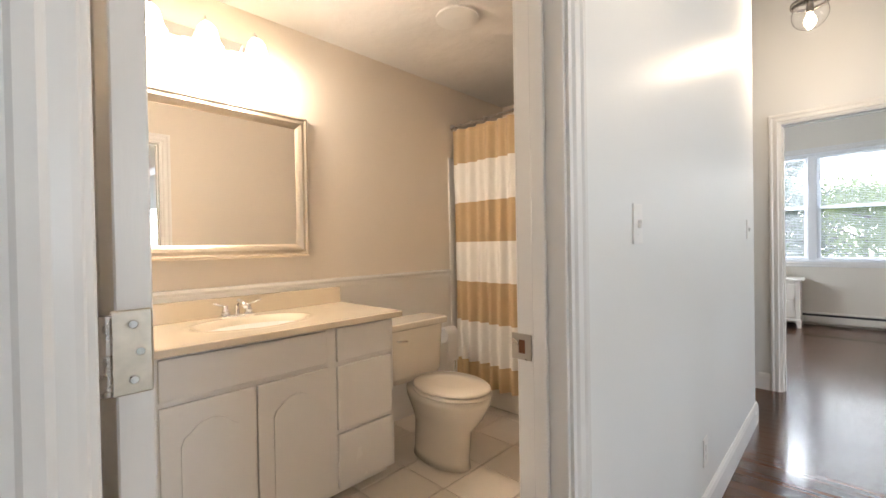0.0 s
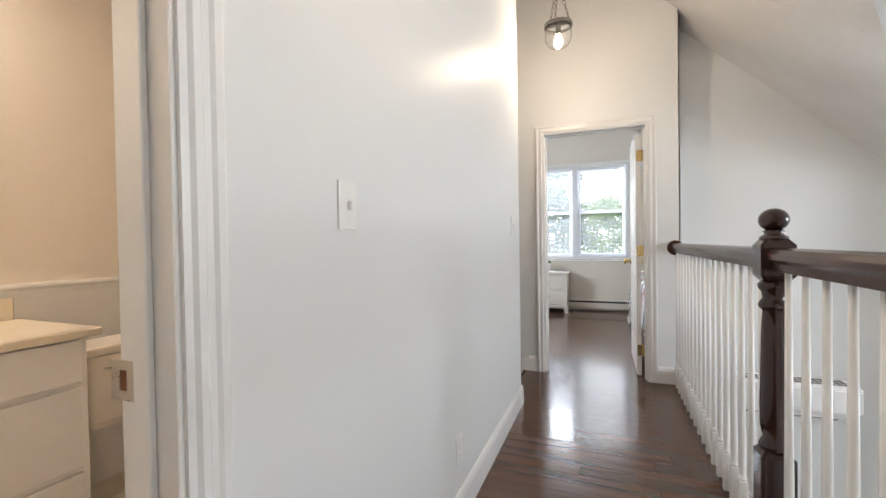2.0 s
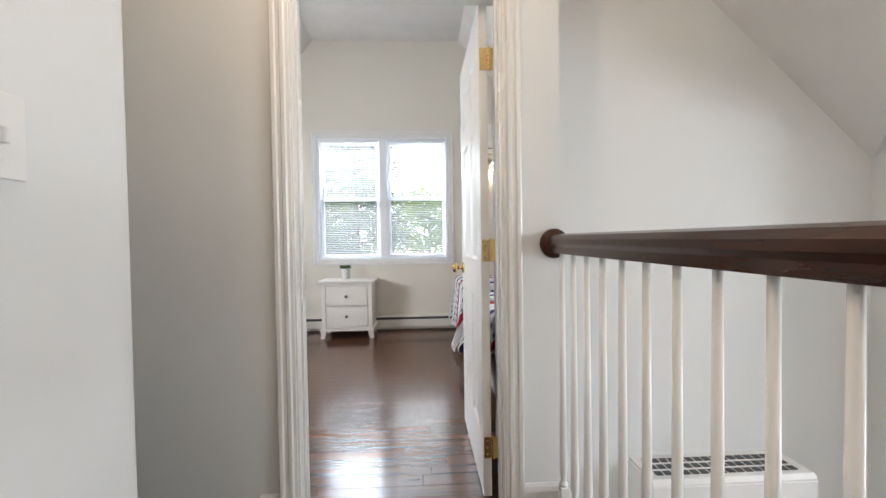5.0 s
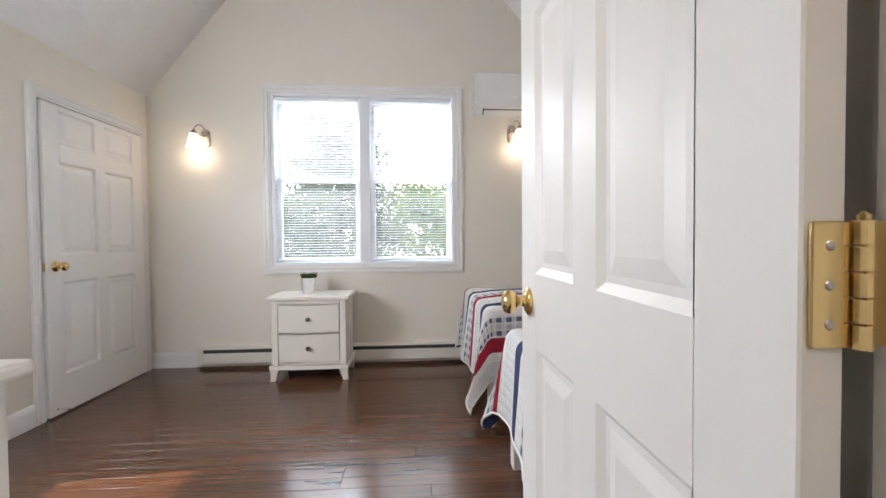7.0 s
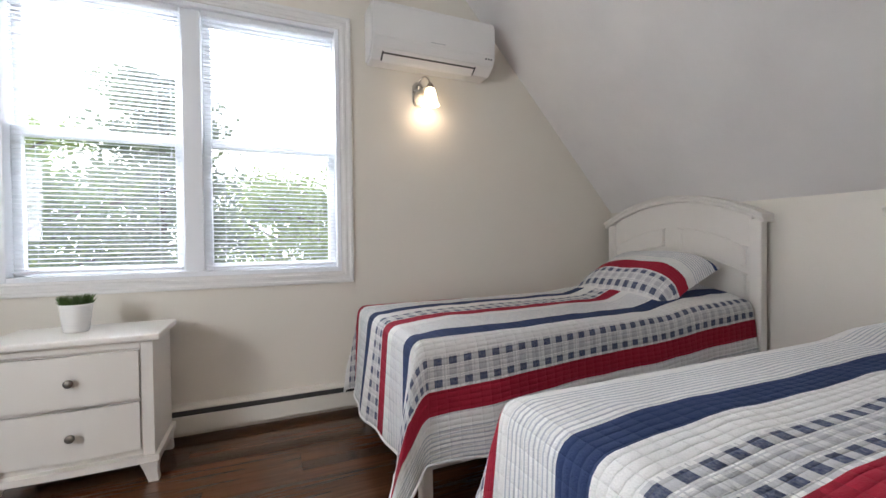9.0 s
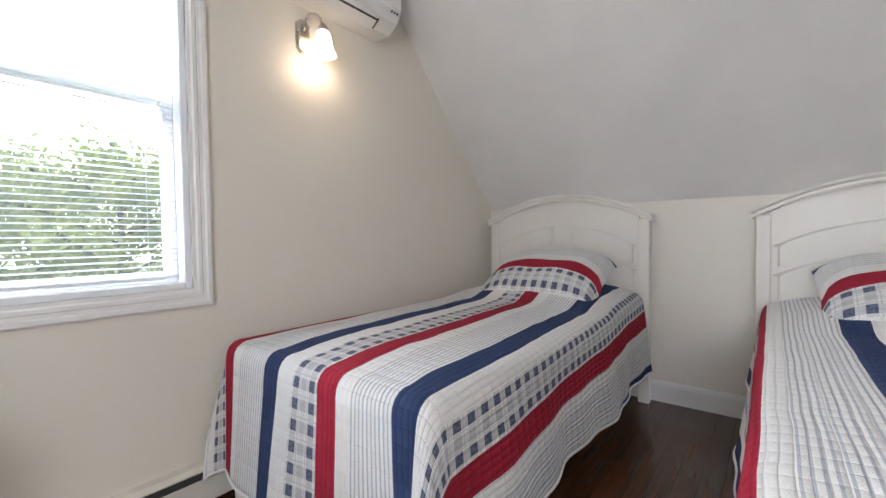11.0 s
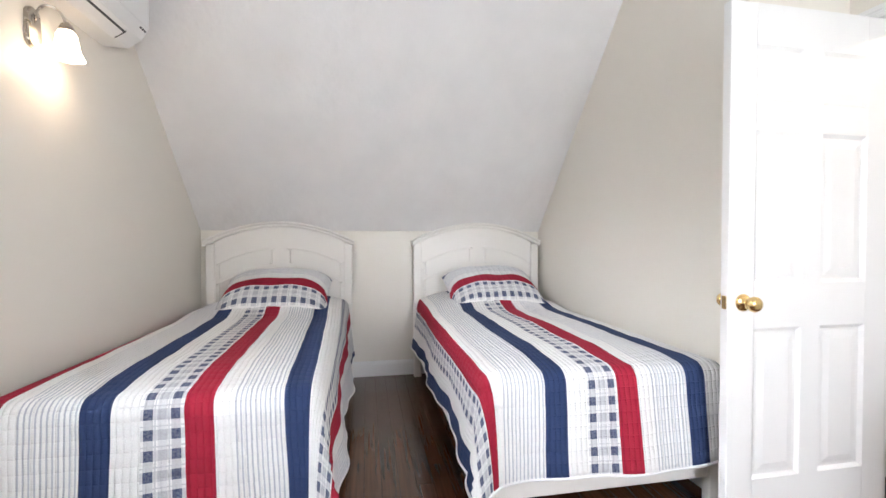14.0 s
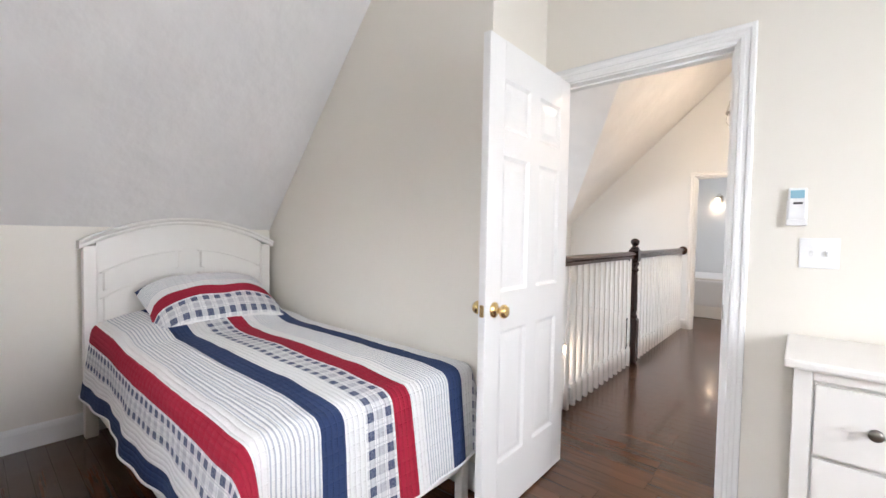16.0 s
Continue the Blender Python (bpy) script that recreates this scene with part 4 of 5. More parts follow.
def chest(name, label, category, w, d, h, rows, at, turn, top_over=0.03, bow=0.012, knobs=(0.0,)):
    """A drawer chest; front at local -y, back at y = 0, standing on splayed feet."""
    c = thing(name, label, category, at, turn=turn)
    part("top", box((-w / 2 - top_over, -d - top_over, h - 0.028), (w / 2 + top_over, 0, h), 0.008, 2), FURN, c)
    for s in (-1, 1):
        part("side_panel", box((s * w / 2 - (0.045 if s > 0 else 0), -d, 0.115), (s * w / 2 + (0.045 if s < 0 else 0), 0, h - 0.028), 0.002), FURN, c)
    part("case", box((-w / 2 + 0.045, -d + 0.02, 0.115), (w / 2 - 0.045, 0, h - 0.028)), FURN, c)
    part("top_rail", box((-w / 2 + 0.045, -d, h - 0.06), (w / 2 - 0.045, -d + 0.02, h - 0.028), 0.002), FURN, c)
    ol = [(-w / 2 - 0.018, 0), (-w / 2 - 0.018, -d - 0.014)] + [(x * w / 2, -d - 0.014 - bow * (1 - x * x)) for x in (-0.8, -0.4, 0, 0.4, 0.8)] + [(w / 2 + 0.018, -d - 0.014), (w / 2 + 0.018, 0)]
    part("base_moulding", prism(ol, "z", 0.09, 0.118), FURN, c)
    for sx in (-1, 1):
        for y in (-d + 0.012, -0.045):
            bm = bmesh.new()
            x0 = sx * (w / 2 - 0.02)
            rings = []
            for z, k, off in ((0.0, 0.019, 0.014), (0.05, 0.024, 0.004), (0.095, 0.034, 0.0)):
                rings.append([bm.verts.new((x0 + sx * off + a * k, y + b * k, z)) for a, b in ((-1, -1), (1, -1), (1, 1), (-1, 1))])
            for r, q in zip(rings, rings[1:]):
                for i in range(4):
                    bm.faces.new((r[i], r[(i + 1) % 4], q[(i + 1) % 4], q[i]))
            bm.faces.new(rings[0][::-1])
            bm.faces.new(rings[-1])
            part("foot", bm, FURN, c)
    for z0, z1 in rows:
        ww = w / 2 - 0.052
        out = [(-ww, -d + 0.012), (-ww, -d - 0.004)] + [(x * ww, -d - 0.004 - bow * (1 - x * x)) for x in (-0.75, -0.4, 0, 0.4, 0.75)] + [(ww, -d - 0.004), (ww, -d + 0.012)]
        dr = part("drawer_front", prism(out, "z", z0, z1), FURN, c)
        for kx in knobs:
            knob(dr, (kx * w, -d - 0.004 - bow * (1 - (2 * kx) ** 2), (z0 + z1) / 2))
    return c


chest("nightstand", "ivory two-drawer nightstand with pewter knobs under the window", "nightstand", 0.56, 0.36, 0.65, [(0.15, 0.355), (0.372, 0.58)], (-0.68, 7.525, 0), 0)
chest("dresser", "ivory four-drawer dresser with pewter knobs beside the doorway", "dresser", 1.0, 0.435, 0.88, [(0.15, 0.355), (0.37, 0.585), (0.60, 0.81)], (-1.045, Y0 + 0.02, 0), 180, top_over=0.025, bow=0.004, knobs=(-0.32, 0.32))

pt = thing("potted_grass", "small white pot with short green grass on the nightstand", "plant", (-0.725, 7.36, 0.65))
part("pot", lathe([(0.043, 0), (0.046, 0.004), (0.060, 0.118), (0.060, 0.124), (0.055, 0.124), (0.053, 0.11), (0.002, 0.108)], 32), POT, pt, smooth=True)
bm = bmesh.new()
rnd = random.Random(5)
for i in range(420):
    a, r = rnd.uniform(0, 6.283), 0.052 * math.sqrt(rnd.random())
    x, y = r * math.cos(a), r * math.sin(a)
    h, lean, w = rnd.uniform(0.03, 0.062), rnd.uniform(0, 0.03), 0.0016
    ca, sa = math.cos(a + rnd.uniform(-1, 1)), math.sin(a + rnd.uniform(-1, 1))
    p = [(x - sa * w, y + ca * w, 0.108), (x + sa * w, y - ca * w, 0.108), (x + ca * lean * 0.4 + sa * w, y + sa * lean * 0.4 - ca * w, 0.108 + h * 0.6), (x + ca * lean, y + sa * lean, 0.108 + h), (x + ca * lean * 0.4 - sa * w, y + sa * lean * 0.4 + ca * w, 0.108 + h * 0.6)]
    bm.faces.new([bm.verts.new(q) for q in p])
part("grass_blades", bm, GRASS, pt)

for a, b in ((-1.70, -0.96), (-0.96, 2.62)):
    ht = thing("baseboard_heater", "cream enamelled hot-water baseboard heater along the wall", "heater", (0, Y1, 0), group="baseboard heaters")
    ht.scale = (1, 1, 0.86)
    part("front_cover", box((a, -0.062, 0.045), (b - 0.003, -0.056, 0.148), 0.002), HEATER, ht)
    part("top_hood", prism([(0, 0.205), (-0.045, 0.205), (-0.062, 0.192), (-0.062, 0.183), (-0.058, 0.183), (-0.044, 0.198), (0, 0.198)], "x", a, b - 0.003), HEATER, ht)
    part("heating_element", box((a + 0.03, -0.054, 0.06), (b - 0.03, -0.007, 0.180)), DARKPLASTIC, ht, "dark finned heating element")
    part("end_cap", box((a - 0.004, -0.065, 0.03), (a + 0.045, 0, 0.207), 0.003), HEATER, ht)
    part("back_plate", box((a, -0.006, 0.02), (b - 0.003, -0.001, 0.20)), HEATER, ht)


def mini_split(label, at, w=0.81, h=0.29, d=0.2):
    ac = thing("mini_split_unit", label, "air conditioner", at)
    prof = [(0, 0), (-d * 0.55, 0), (-d * 0.85, h * 0.14), (-d, h * 0.30), (-d, h * 0.93), (-d * 0.93, h), (0, h)]
    bm = prism(prof, "x", -w / 2, w / 2)
    bmesh.ops.bevel(bm, geom=[e for e in bm.edges if abs(e.verts[0].co.x - e.verts[1].co.x) < 1e-5], offset=0.012, segments=2, affect="EDGES")
    part("body", bm, PLASTIC, ac)
    part("air_slot", prism([(-d * 0.56, 0.003), (-d * 0.80, h * 0.112), (-d * 0.80, h * 0.09), (-d * 0.56, -0.004)], "x", -w / 2 + 0.07, w / 2 - 0.13), DARKPLASTIC, ac, "dark air outlet slot")
    part("louvre", prism([(-d * 0.62, 0.012), (-d * 0.88, h * 0.155), (-d * 0.89, h * 0.14), (-d * 0.63, 0.002)], "x", -w / 2 + 0.08, w / 2 - 0.14), PLASTIC, ac)
    part("louvre", prism([(-d * 0.52, -0.001), (-d * 0.63, 0.012), (-d * 0.63, 0.004), (-d * 0.53, -0.008)], "x", -w / 2 + 0.08, w / 2 - 0.14), PLASTIC, ac)
    part("front_panel", box((-w / 2 + 0.008, -d - 0.004, h * 0.32), (w / 2 - 0.008, -d + 0.002, h * 0.90), 0.003), PLASTIC, ac)
    part("brand_mark", box((-0.05, -d - 0.0055, h * 0.36), (0.05, -d - 0.0035, h * 0.375)), material("grey_print", (0.55, 0.55, 0.55), 0.5), ac)
    for i in range(3):
        part("indicator", box((w / 2 - 0.075 + 0.02 * i, -d * 0.99, h * 0.25), (w / 2 - 0.066 + 0.02 * i, -d * 0.94, h * 0.275)), DARKPLASTIC, ac)
    bm = bmesh.new()
    for i in range(16):
        for k in range(3):
            x = -w / 2 + 0.05 + i * (w - 0.1) / 16
            add_box(bm, (x, -d * 0.8 + k * d * 0.25, h - 0.001), (x + (w - 0.1) / 20, -d * 0.8 + k * d * 0.25 + d * 0.16, h + 0.002))
    part("intake_grille", bm, DARKPLASTIC, ac, "dark air intake grille on top")
    return ac


mini_split("white wall-mounted air conditioner above the sconce", (1.07, Y1 - 0.001, 2.145), 0.83, 0.32, 0.2)
mini_split("white wall-mounted air conditioner low in the stair well", (1.48, 4.369, -0.20), 0.74, 0.27, 0.2)


def sconce(label, at, power, flip=1, turn=0, group="wall sconces"):
    s = thing("wall_sconce", label, "wall lamp", at, group=group, turn=turn)
    bm = bmesh.new()
    ol = [(0.036 * math.cos(t) , (0.045 if math.sin(t) > 0 else -0.045) + 0.036 * math.sin(t)) for t in [2 * math.pi * i / 32 for i in range(32)]]
    add_prism(bm, ol, "y", -0.016, 0)
    bmesh.ops.bevel(bm, geom=[e for e in bm.edges if all(v.co.y < -0.01 for v in e.verts)], offset=0.008, segments=2, affect="EDGES")
    part("back_plate", bm, NICKEL, s)
    cx = -0.055 * flip
    arm = [(0, -0.014, 0.03)] + [(cx * (1 - math.cos(radians(a))) / 2 * 1.0, -0.014 - 0.075 * (1 - math.cos(radians(a))) / 2, 0.03 + 0.075 * math.sin(radians(a))) for a in range(15, 166, 15)] + [(cx, -0.09, 0.045)]
    part("arm", tube(arm, 0.0055, 10), NICKEL, s, smooth=True)
    part("shade_holder", lathe([(0.010, 0.055), (0.020, 0.045), (0.026, 0.028), (0.027, 0.02)], 24, Matrix.Translation((cx, -0.09, 0))), NICKEL, s, smooth=True)
    prof = [(0.024, 0.024), (0.034, 0.005), (0.040, -0.03), (0.046, -0.062), (0.060, -0.09), (0.058, -0.09), (0.044, -0.062), (0.038, -0.03), (0.030, 0.004), (0.020, 0.02)]
    sh = part("shade", lathe(prof, 32, Matrix.Translation((cx, -0.09, 0))), SHADE, s, "lit frosted white bell glass shade", True)
    q = s.matrix_basis @ Vector((cx, -0.105, -0.105))
    lamp("sconce_bulb", "POINT", power, WARM, Matrix.Translation(q), 0.055)
    return s


sconce("brushed nickel wall sconce with lit white glass shade", (-1.62, Y1, 1.945), 0.85)
sconce("brushed nickel wall sconce with lit shade under the air conditioner", (1.005, Y1, 2.005), 0.85, flip=-1)
sconce("nickel wall sconce with lit shade in the far room", (0.73, -3.8, 2.05), 1.2, turn=180)


def pendant(label, at, top=TOP):
    p = thing("pendant_lamp", label, "pendant lamp", at, group="pendant lamps")
    part("ceiling_canopy", lathe([(0.06, top - at[2]), (0.06, top - at[2] - 0.015), (0.02, top - at[2] - 0.03)], 24), PEWTER, p, smooth=True)
    part("stem", tube([(0, 0, 0.40), (0, 0, top - at[2] - 0.02)], 0.006), PEWTER, p)
    for i in range(3):
        a = 2 * math.pi * i / 3 + 0.4
        bm = bmesh.new()
        p0, p1 = Vector((0, 0, 0.40)), Vector((0.085 * math.cos(a), 0.085 * math.sin(a), 0.10))
        n = 11
        for k in range(n):
            c = p0.lerp(p1, (k + 0.5) / n)
            ax = (p1 - p0).normalized()
            side = ax.cross(Vector((math.sin(a), -math.cos(a), 0)) if k % 2 else Vector((math.cos(a), math.sin(a), 0.3))).normalized()
            add_tube(bm, [c + ax * 0.017 * math.cos(t) + side * 0.008 * math.sin(t) for t in [2 * math.pi * j / 10 for j in range(11)]], 0.0022, 5)
        part("chain", bm, PEWTER, p)
    bm = bmesh.new()
    ring = [(0.088, 0.085), (0.092, 0.085), (0.092, 0.105), (0.088, 0.105), (0.088, 0.085)]
    rr = [[bm.verts.new((r * math.cos(t), r * math.sin(t), z)) for r, z in ring[:4]] for t in [2 * math.pi * i / 40 for i in range(40)]]
    for i in range(40):
        for k in range(4):
            bm.faces.new((rr[i][k], rr[(i + 1) % 40][k], rr[(i + 1) % 40][(k + 1) % 4], rr[i][(k + 1) % 4]))
    part("rim_ring", bm, PEWTER, p, smooth=True)
    part("socket", lathe([(0.015, 0.10), (0.018, 0.09), (0.018, 0.045), (0.014, 0.04)], 20), PEWTER, p)
    part("crossbar", tube([(-0.09, 0, 0.095), (0.09, 0, 0.095)], 0.004), PEWTER, p)
    bulb = [(0.012, 0.042), (0.014, 0.03), (0.026, 0.005), (0.030, -0.012), (0.026, -0.03), (0.012, -0.042), (0.002, -0.044)]
    part("bulb", lathe(bulb, 20), BULB, p, "lit warm bulb", True)
    g = part("glass_globe", lathe([(0.086, 0.095)] + [(0.088 * math.sin(radians(a)), 0.03 - 0.09 * -math.cos(radians(a))) for a in range(60, 180, 10)] + [(0.002, -0.06)], 32), GLOBE, p, "clear glass bowl", True)
    so = g.modifiers.new("thickness", "SOLIDIFY")
    so.thickness = 0.002
    g.visible_shadow = False
    lamp("pendant_bulb", "POINT", 12, WARM, Matrix.Translation((at[0], at[1], at[2] - 0.075)), 0.03)
    return p


pendant("bronze chain-hung pendant with clear glass bowl and bulb", (-0.10, 3.31, 2.477))
pendant("bronze chain-hung pendant lamp further along the landing", (0.024, 1.03, 2.477))


def switch(label, at, axis, out, gangs=1, h=0.115, toggles=True, name="light_switch", category="light switch"):
    s = thing(name, label, category, at, turn={("x", -1): 0, ("x", 1): 180, ("y", 1): 90, ("y", -1): -90}[(axis, out)])
    w = 0.07 + 0.046 * (gangs - 1)
    part("cover_plate", box((-w / 2, -0.006, -h / 2), (w / 2, 0, h / 2), 0.004, 2), PLASTIC, s)
    for g in range(gangs):
        x = (g - (gangs - 1) / 2) * 0.046
        if toggles:
            t = part("toggle", box((x - 0.005, -0.016, -0.010), (x + 0.005, -0.004, 0.012), 0.002), PLASTIC, s)
            t.rotation_euler = (radians(8), 0, 0)
        else:
            for dz in (-0.02, 0.02):
                part("socket_face", box((x - 0.016, -0.009, dz - 0.014), (x + 0.016, -0.005, dz + 0.014), 0.004), PLASTIC, s)
        for dz in (-0.03, 0.03):
            part("screw", lathe([(0.003, 0), (0.0025, 0.001)], 10, Matrix.Translation((x, -0.006, dz if toggles else 0)) @ Matrix.Rotation(radians(90), 4, "X")), PLASTIC, s)
    return s


switch("white toggle light switch plate beside the bathroom door", (XW, 1.25, 1.23), "y", 1)
switch("white toggle light switch plate near the stairs", (XW, 3.08, 1.24), "y", 1)
switch("white double toggle switch plate by the doorway", (-0.60, Y0, 1.195), "x", 1, gangs=2)
switch("white wall outlet plate above the baseboard", (XW, 2.0, 0.30), "y", 1, toggles=False, name="wall_outlet", category="outlet")
th = thing("remote_control", "white air conditioner remote in a wall holder", "remote control", (-0.53, Y0, 1.37), turn=180)
part("remote_body", box((-0.028, -0.024, -0.05), (0.028, -0.006, 0.075), 0.006, 2), PLASTIC, th)
part("display", box((-0.021, -0.0255, 0.035), (0.021, -0.0235, 0.066), 0.002), SCREEN, th, "pale blue display")
part("button", box((-0.012, -0.0258, 0.012), (0.016, -0.0238, 0.02), 0.002), DARKPLASTIC, th, "dark grey button")
part("holder", boxes(((-0.032, -0.03, -0.07), (0.032, -0.001, -0.045)), ((-0.032, -0.006, -0.07), (0.032, -0.001, 0.03)), bevel=0.003), PLASTIC, th)
ds = thing("door_stop", "small spring door stop on the baseboard", "door stop", (XL + 0.03, 6.62, 0.05))
part("spring", tube([(0.006 * math.cos(a), 0.006 * math.sin(a), 0) for a in (0, 1)] + [(0.07, 0, 0)], 0.005), CHROME, ds)

# ---- bathroom ----
v = thing("bath_vanity", "white bathroom vanity with cathedral doors and drawers", "vanity", (-2.245, 0.20, 0))
VW, VD, VH = 1.22, 0.53, 0.80
part("body", boxes(((0, 0, 0.0), (VD, VW, VH)), ((0, 0.02, BF), (VD - 0.07, VW - 0.0, 0.0)), bevel=0.002), TRIM, v)
def slab_front(name, y0, y1, z0, z1, cathedral=False):
    f = part(name, box((VD - 0.002, y0, z0), (VD + 0.018, y1, z1), 0.006, 2), TRIM, v)
    if cathedral:
        cy, hw = (y0 + y1) / 2, (y1 - y0) / 2 - 0.055
        outline = [(cy - hw, z0 + 0.06), (cy + hw, z0 + 0.06), (cy + hw, z1 - 0.15)]
        for i in range(9):
            t = i / 8
            outline.append((cy + hw * 0.75 * math.cos(math.pi * t), z1 - 0.13 + 0.065 * math.sin(math.pi * t)))
        outline.append((cy - hw, z1 - 0.15))
        bm = prism(outline, "x", VD + 0.014, VD + 0.026)
        bmesh.ops.bevel(bm, geom=[e for e in bm.edges if all(q.co.x > VD + 0.02 for q in e.verts)], offset=0.009, segments=2, affect="EDGES")
        part("raised_panel", bm, TRIM, f)
    return f
slab_front("false_front", 0.15, 0.815, 0.63, 0.785)
slab_front("cabinet_door", 0.15, 0.487, 0.015, 0.61, True)
slab_front("cabinet_door", 0.493, 0.825, 0.015, 0.61, True)
for z0, z1 in ((0.625, 0.79), (0.295, 0.605), (0.01, 0.275)):
    slab_front("drawer_front", 0.87, 1.195, z0, z1)
ct = thing("marble_countertop", "beige cultured marble vanity top with oval basin", "countertop", (-2.245, 0.20, VH))
bm = bmesh.new()
nx, ny = 36, 60
def topz(x, y):
    r = math.hypot((x - 0.29) / 0.165, (y - 0.58) / 0.25)
    return 0.032 - (0.11 * (1 - r * r) ** 0.6 if r < 1 else 0.0) + (0.004 * math.exp(-((r - 1.06) / 0.05) ** 2))
vs = [[bm.verts.new((0.58 * i / nx - 0.0, -0.01 + 1.25 * j / ny, topz(0.58 * i / nx, -0.01 + 1.25 * j / ny))) for j in range(ny + 1)] for i in range(nx + 1)]
for i in range(nx):
    for j in range(ny):
        bm.faces.new((vs[i][j], vs[i + 1][j], vs[i + 1][j + 1], vs[i][j + 1])).smooth = True
part("counter", bm, MARBLE, ct)
part("counter_edge", boxes(((0.572, -0.01, 0.0), (0.585, 1.24, 0.031)), ((0.0, 1.236, 0.0), (0.585, 1.248, 0.031)), bevel=0.004), MARBLE, ct)
part("backsplash", box((0.0, -0.01, 0.03), (0.02, 1.22, 0.13), 0.004), MARBLE, ct)
fa = thing("faucet", "chrome centreset faucet with two lever handles", "faucet", (-2.16, 0.78, VH + 0.032))
part("deck_plate", box((-0.025, -0.08, 0), (0.025, 0.08, 0.018), 0.008, 2), CHROME, fa, smooth=True)
part("spout", tube([(0, 0, 0.015), (0, 0, 0.06), (0.03, 0, 0.085), (0.08, 0, 0.08), (0.115, 0, 0.065)], 0.012, 14), CHROME, fa, smooth=True)
for s in (-1, 1):
    h = part("handle_base", lathe([(0.02, 0.015), (0.017, 0.04), (0.012, 0.055), (0.014, 0.062), (0.004, 0.066)], 20, Matrix.Translation((0, s * 0.055, 0))), CHROME, fa, smooth=True)
    part("lever", tube([(0, s * 0.055, 0.062), (0.01, s * 0.085, 0.07), (0.015, s * 0.115, 0.082)], 0.005, 10), CHROME, h, smooth=True)
mi = thing("wall_mirror", "large mirror in a champagne silver moulded frame", "mirror", (-2.25, 0, 0))
MY0, MY1, MZ0, MZ1 = 0.16, 1.215, 1.128, 1.935
FP = [(0, 0), (0, 0.022), (0.012, 0.03), (0.022, 0.024), (0.038, 0.028), (0.055, 0.020), (0.066, 0.012), (0.07, 0.008), (0.07, 0)]
for (a, b, c, d), (e, f, g, h) in zip([(MY0, MZ0, 1, 1), (MY0, MZ1, 1, -1), (MY1, MZ1, -1, -1), (MY1, MZ0, -1, 1)], [(MY0, MZ1, 1, -1), (MY1, MZ1, -1, -1), (MY1, MZ0, -1, 1), (MY0, MZ0, 1, 1)]):
    bm = bmesh.new()
    r = [bm.verts.new((w + 0.002, a + c * p, b + d * p)) for p, w in FP]
    q = [bm.verts.new((w + 0.002, e + g * p, f + h * p)) for p, w in FP]
    for i in range(len(FP)):
        k = (i + 1) % len(FP)
        bm.faces.new((r[i], r[k], q[k], q[i]))
    part("frame_side", bm, SILVERFRAME, mi)
part("mirror_glass", box((0.003, MY0 + 0.065, MZ0 + 0.065), (0.009, MY1 - 0.065, MZ1 - 0.065)), MIRROR, mi, "clear mirror glass")
vl = thing("vanity_light", "chrome three-light vanity fixture with lit glass shades", "wall lamp", (-2.25, 0.66, 2.23))
part("back_plate", box((0.001, -0.28, -0.03), (0.022, 0.28, 0.03), 0.008, 2), CHROME, vl)
for y in (-0.23, 0.0, 0.23):
    a = part("arm", tube([(0.02, y, 0), (0.07, y, 0.05), (0.11, y, 0.06), (0.13, y, 0.03)], 0.007, 10), CHROME, vl, smooth=True)
    part("shade", lathe([(0.024, 0.02), (0.04, 0.0), (0.052, -0.05), (0.066, -0.085), (0.063, -0.085), (0.048, -0.05), (0.036, 0.0), (0.02, 0.016)], 28, Matrix.Translation((0.13, y, 0.0))), BATHSHADE, a, "lit white glass shade", True)
    part("trim_ring", tube([(0.13 + 0.068 * math.cos(t), y + 0.068 * math.sin(t), -0.086) for t in [2 * math.pi * i / 28 for i in range(29)]], 0.004, 8), CHROME, a, smooth=True)
    lamp("vanity_bulb", "POINT", 12.5, (1.0, 0.84, 0.68), Matrix.Translation((-2.12, 0.66 + y, 2.10)), 0.04)
structure("trim_wainscot_cap", prism([(-2.25, 0.985), (-2.222, 0.985), (-2.222, 0.97), (-2.232, 0.955), (-2.236, 0.93), (-2.25, 0.93)], "y", -0.02, 2.44), TRIM, "white moulded wainscot cap rail", "trim")
structure("wainscot_panel", box((-2.25, -0.02, BF), (-2.24, 2.44, 0.955)), TRIM, "white painted wainscot panelling", "wall")
structure("trim_tub_end", box((-2.25, 2.44, BF), (-2.235, 2.50, 1.88), 0.004), TRIM, "white corner trim at the tub surround", "trim")
to = thing("toilet", "bone porcelain toilet with closed lid", "toilet", (-2.04, 1.71, BF))
to.scale = (1, 1, 1.05)
bm = bmesh.new()
rings = []
for z, w, d in ((0.40, 0.20, 0.085), (0.43, 0.215, 0.092), (0.70, 0.235, 0.10)):
    rings.append([bm.verts.new((0.115 + d * math.copysign(abs(math.cos(t)) ** 0.35, math.cos(t)), w * math.copysign(abs(math.sin(t)) ** 0.35, math.sin(t)), z)) for t in [2 * math.pi * i / 40 for i in range(40)]])
for r, q in zip(rings, rings[1:]):
    for i in range(40):
        bm.faces.new((r[i], r[(i + 1) % 40], q[(i + 1) % 40], q[i]))
bm.faces.new(rings[0][::-1]); bm.faces.new(rings[-1])
part("tank", bm, PORCELAIN, to, smooth=False)
part("tank_lid", box((0.0, -0.25, 0.702), (0.225, 0.25, 0.742), 0.014, 3), PORCELAIN, to)
part("flush_lever", tube([(0.218, -0.17, 0.65), (0.235, -0.17, 0.65), (0.238, -0.11, 0.642)], 0.006), CHROME, to)
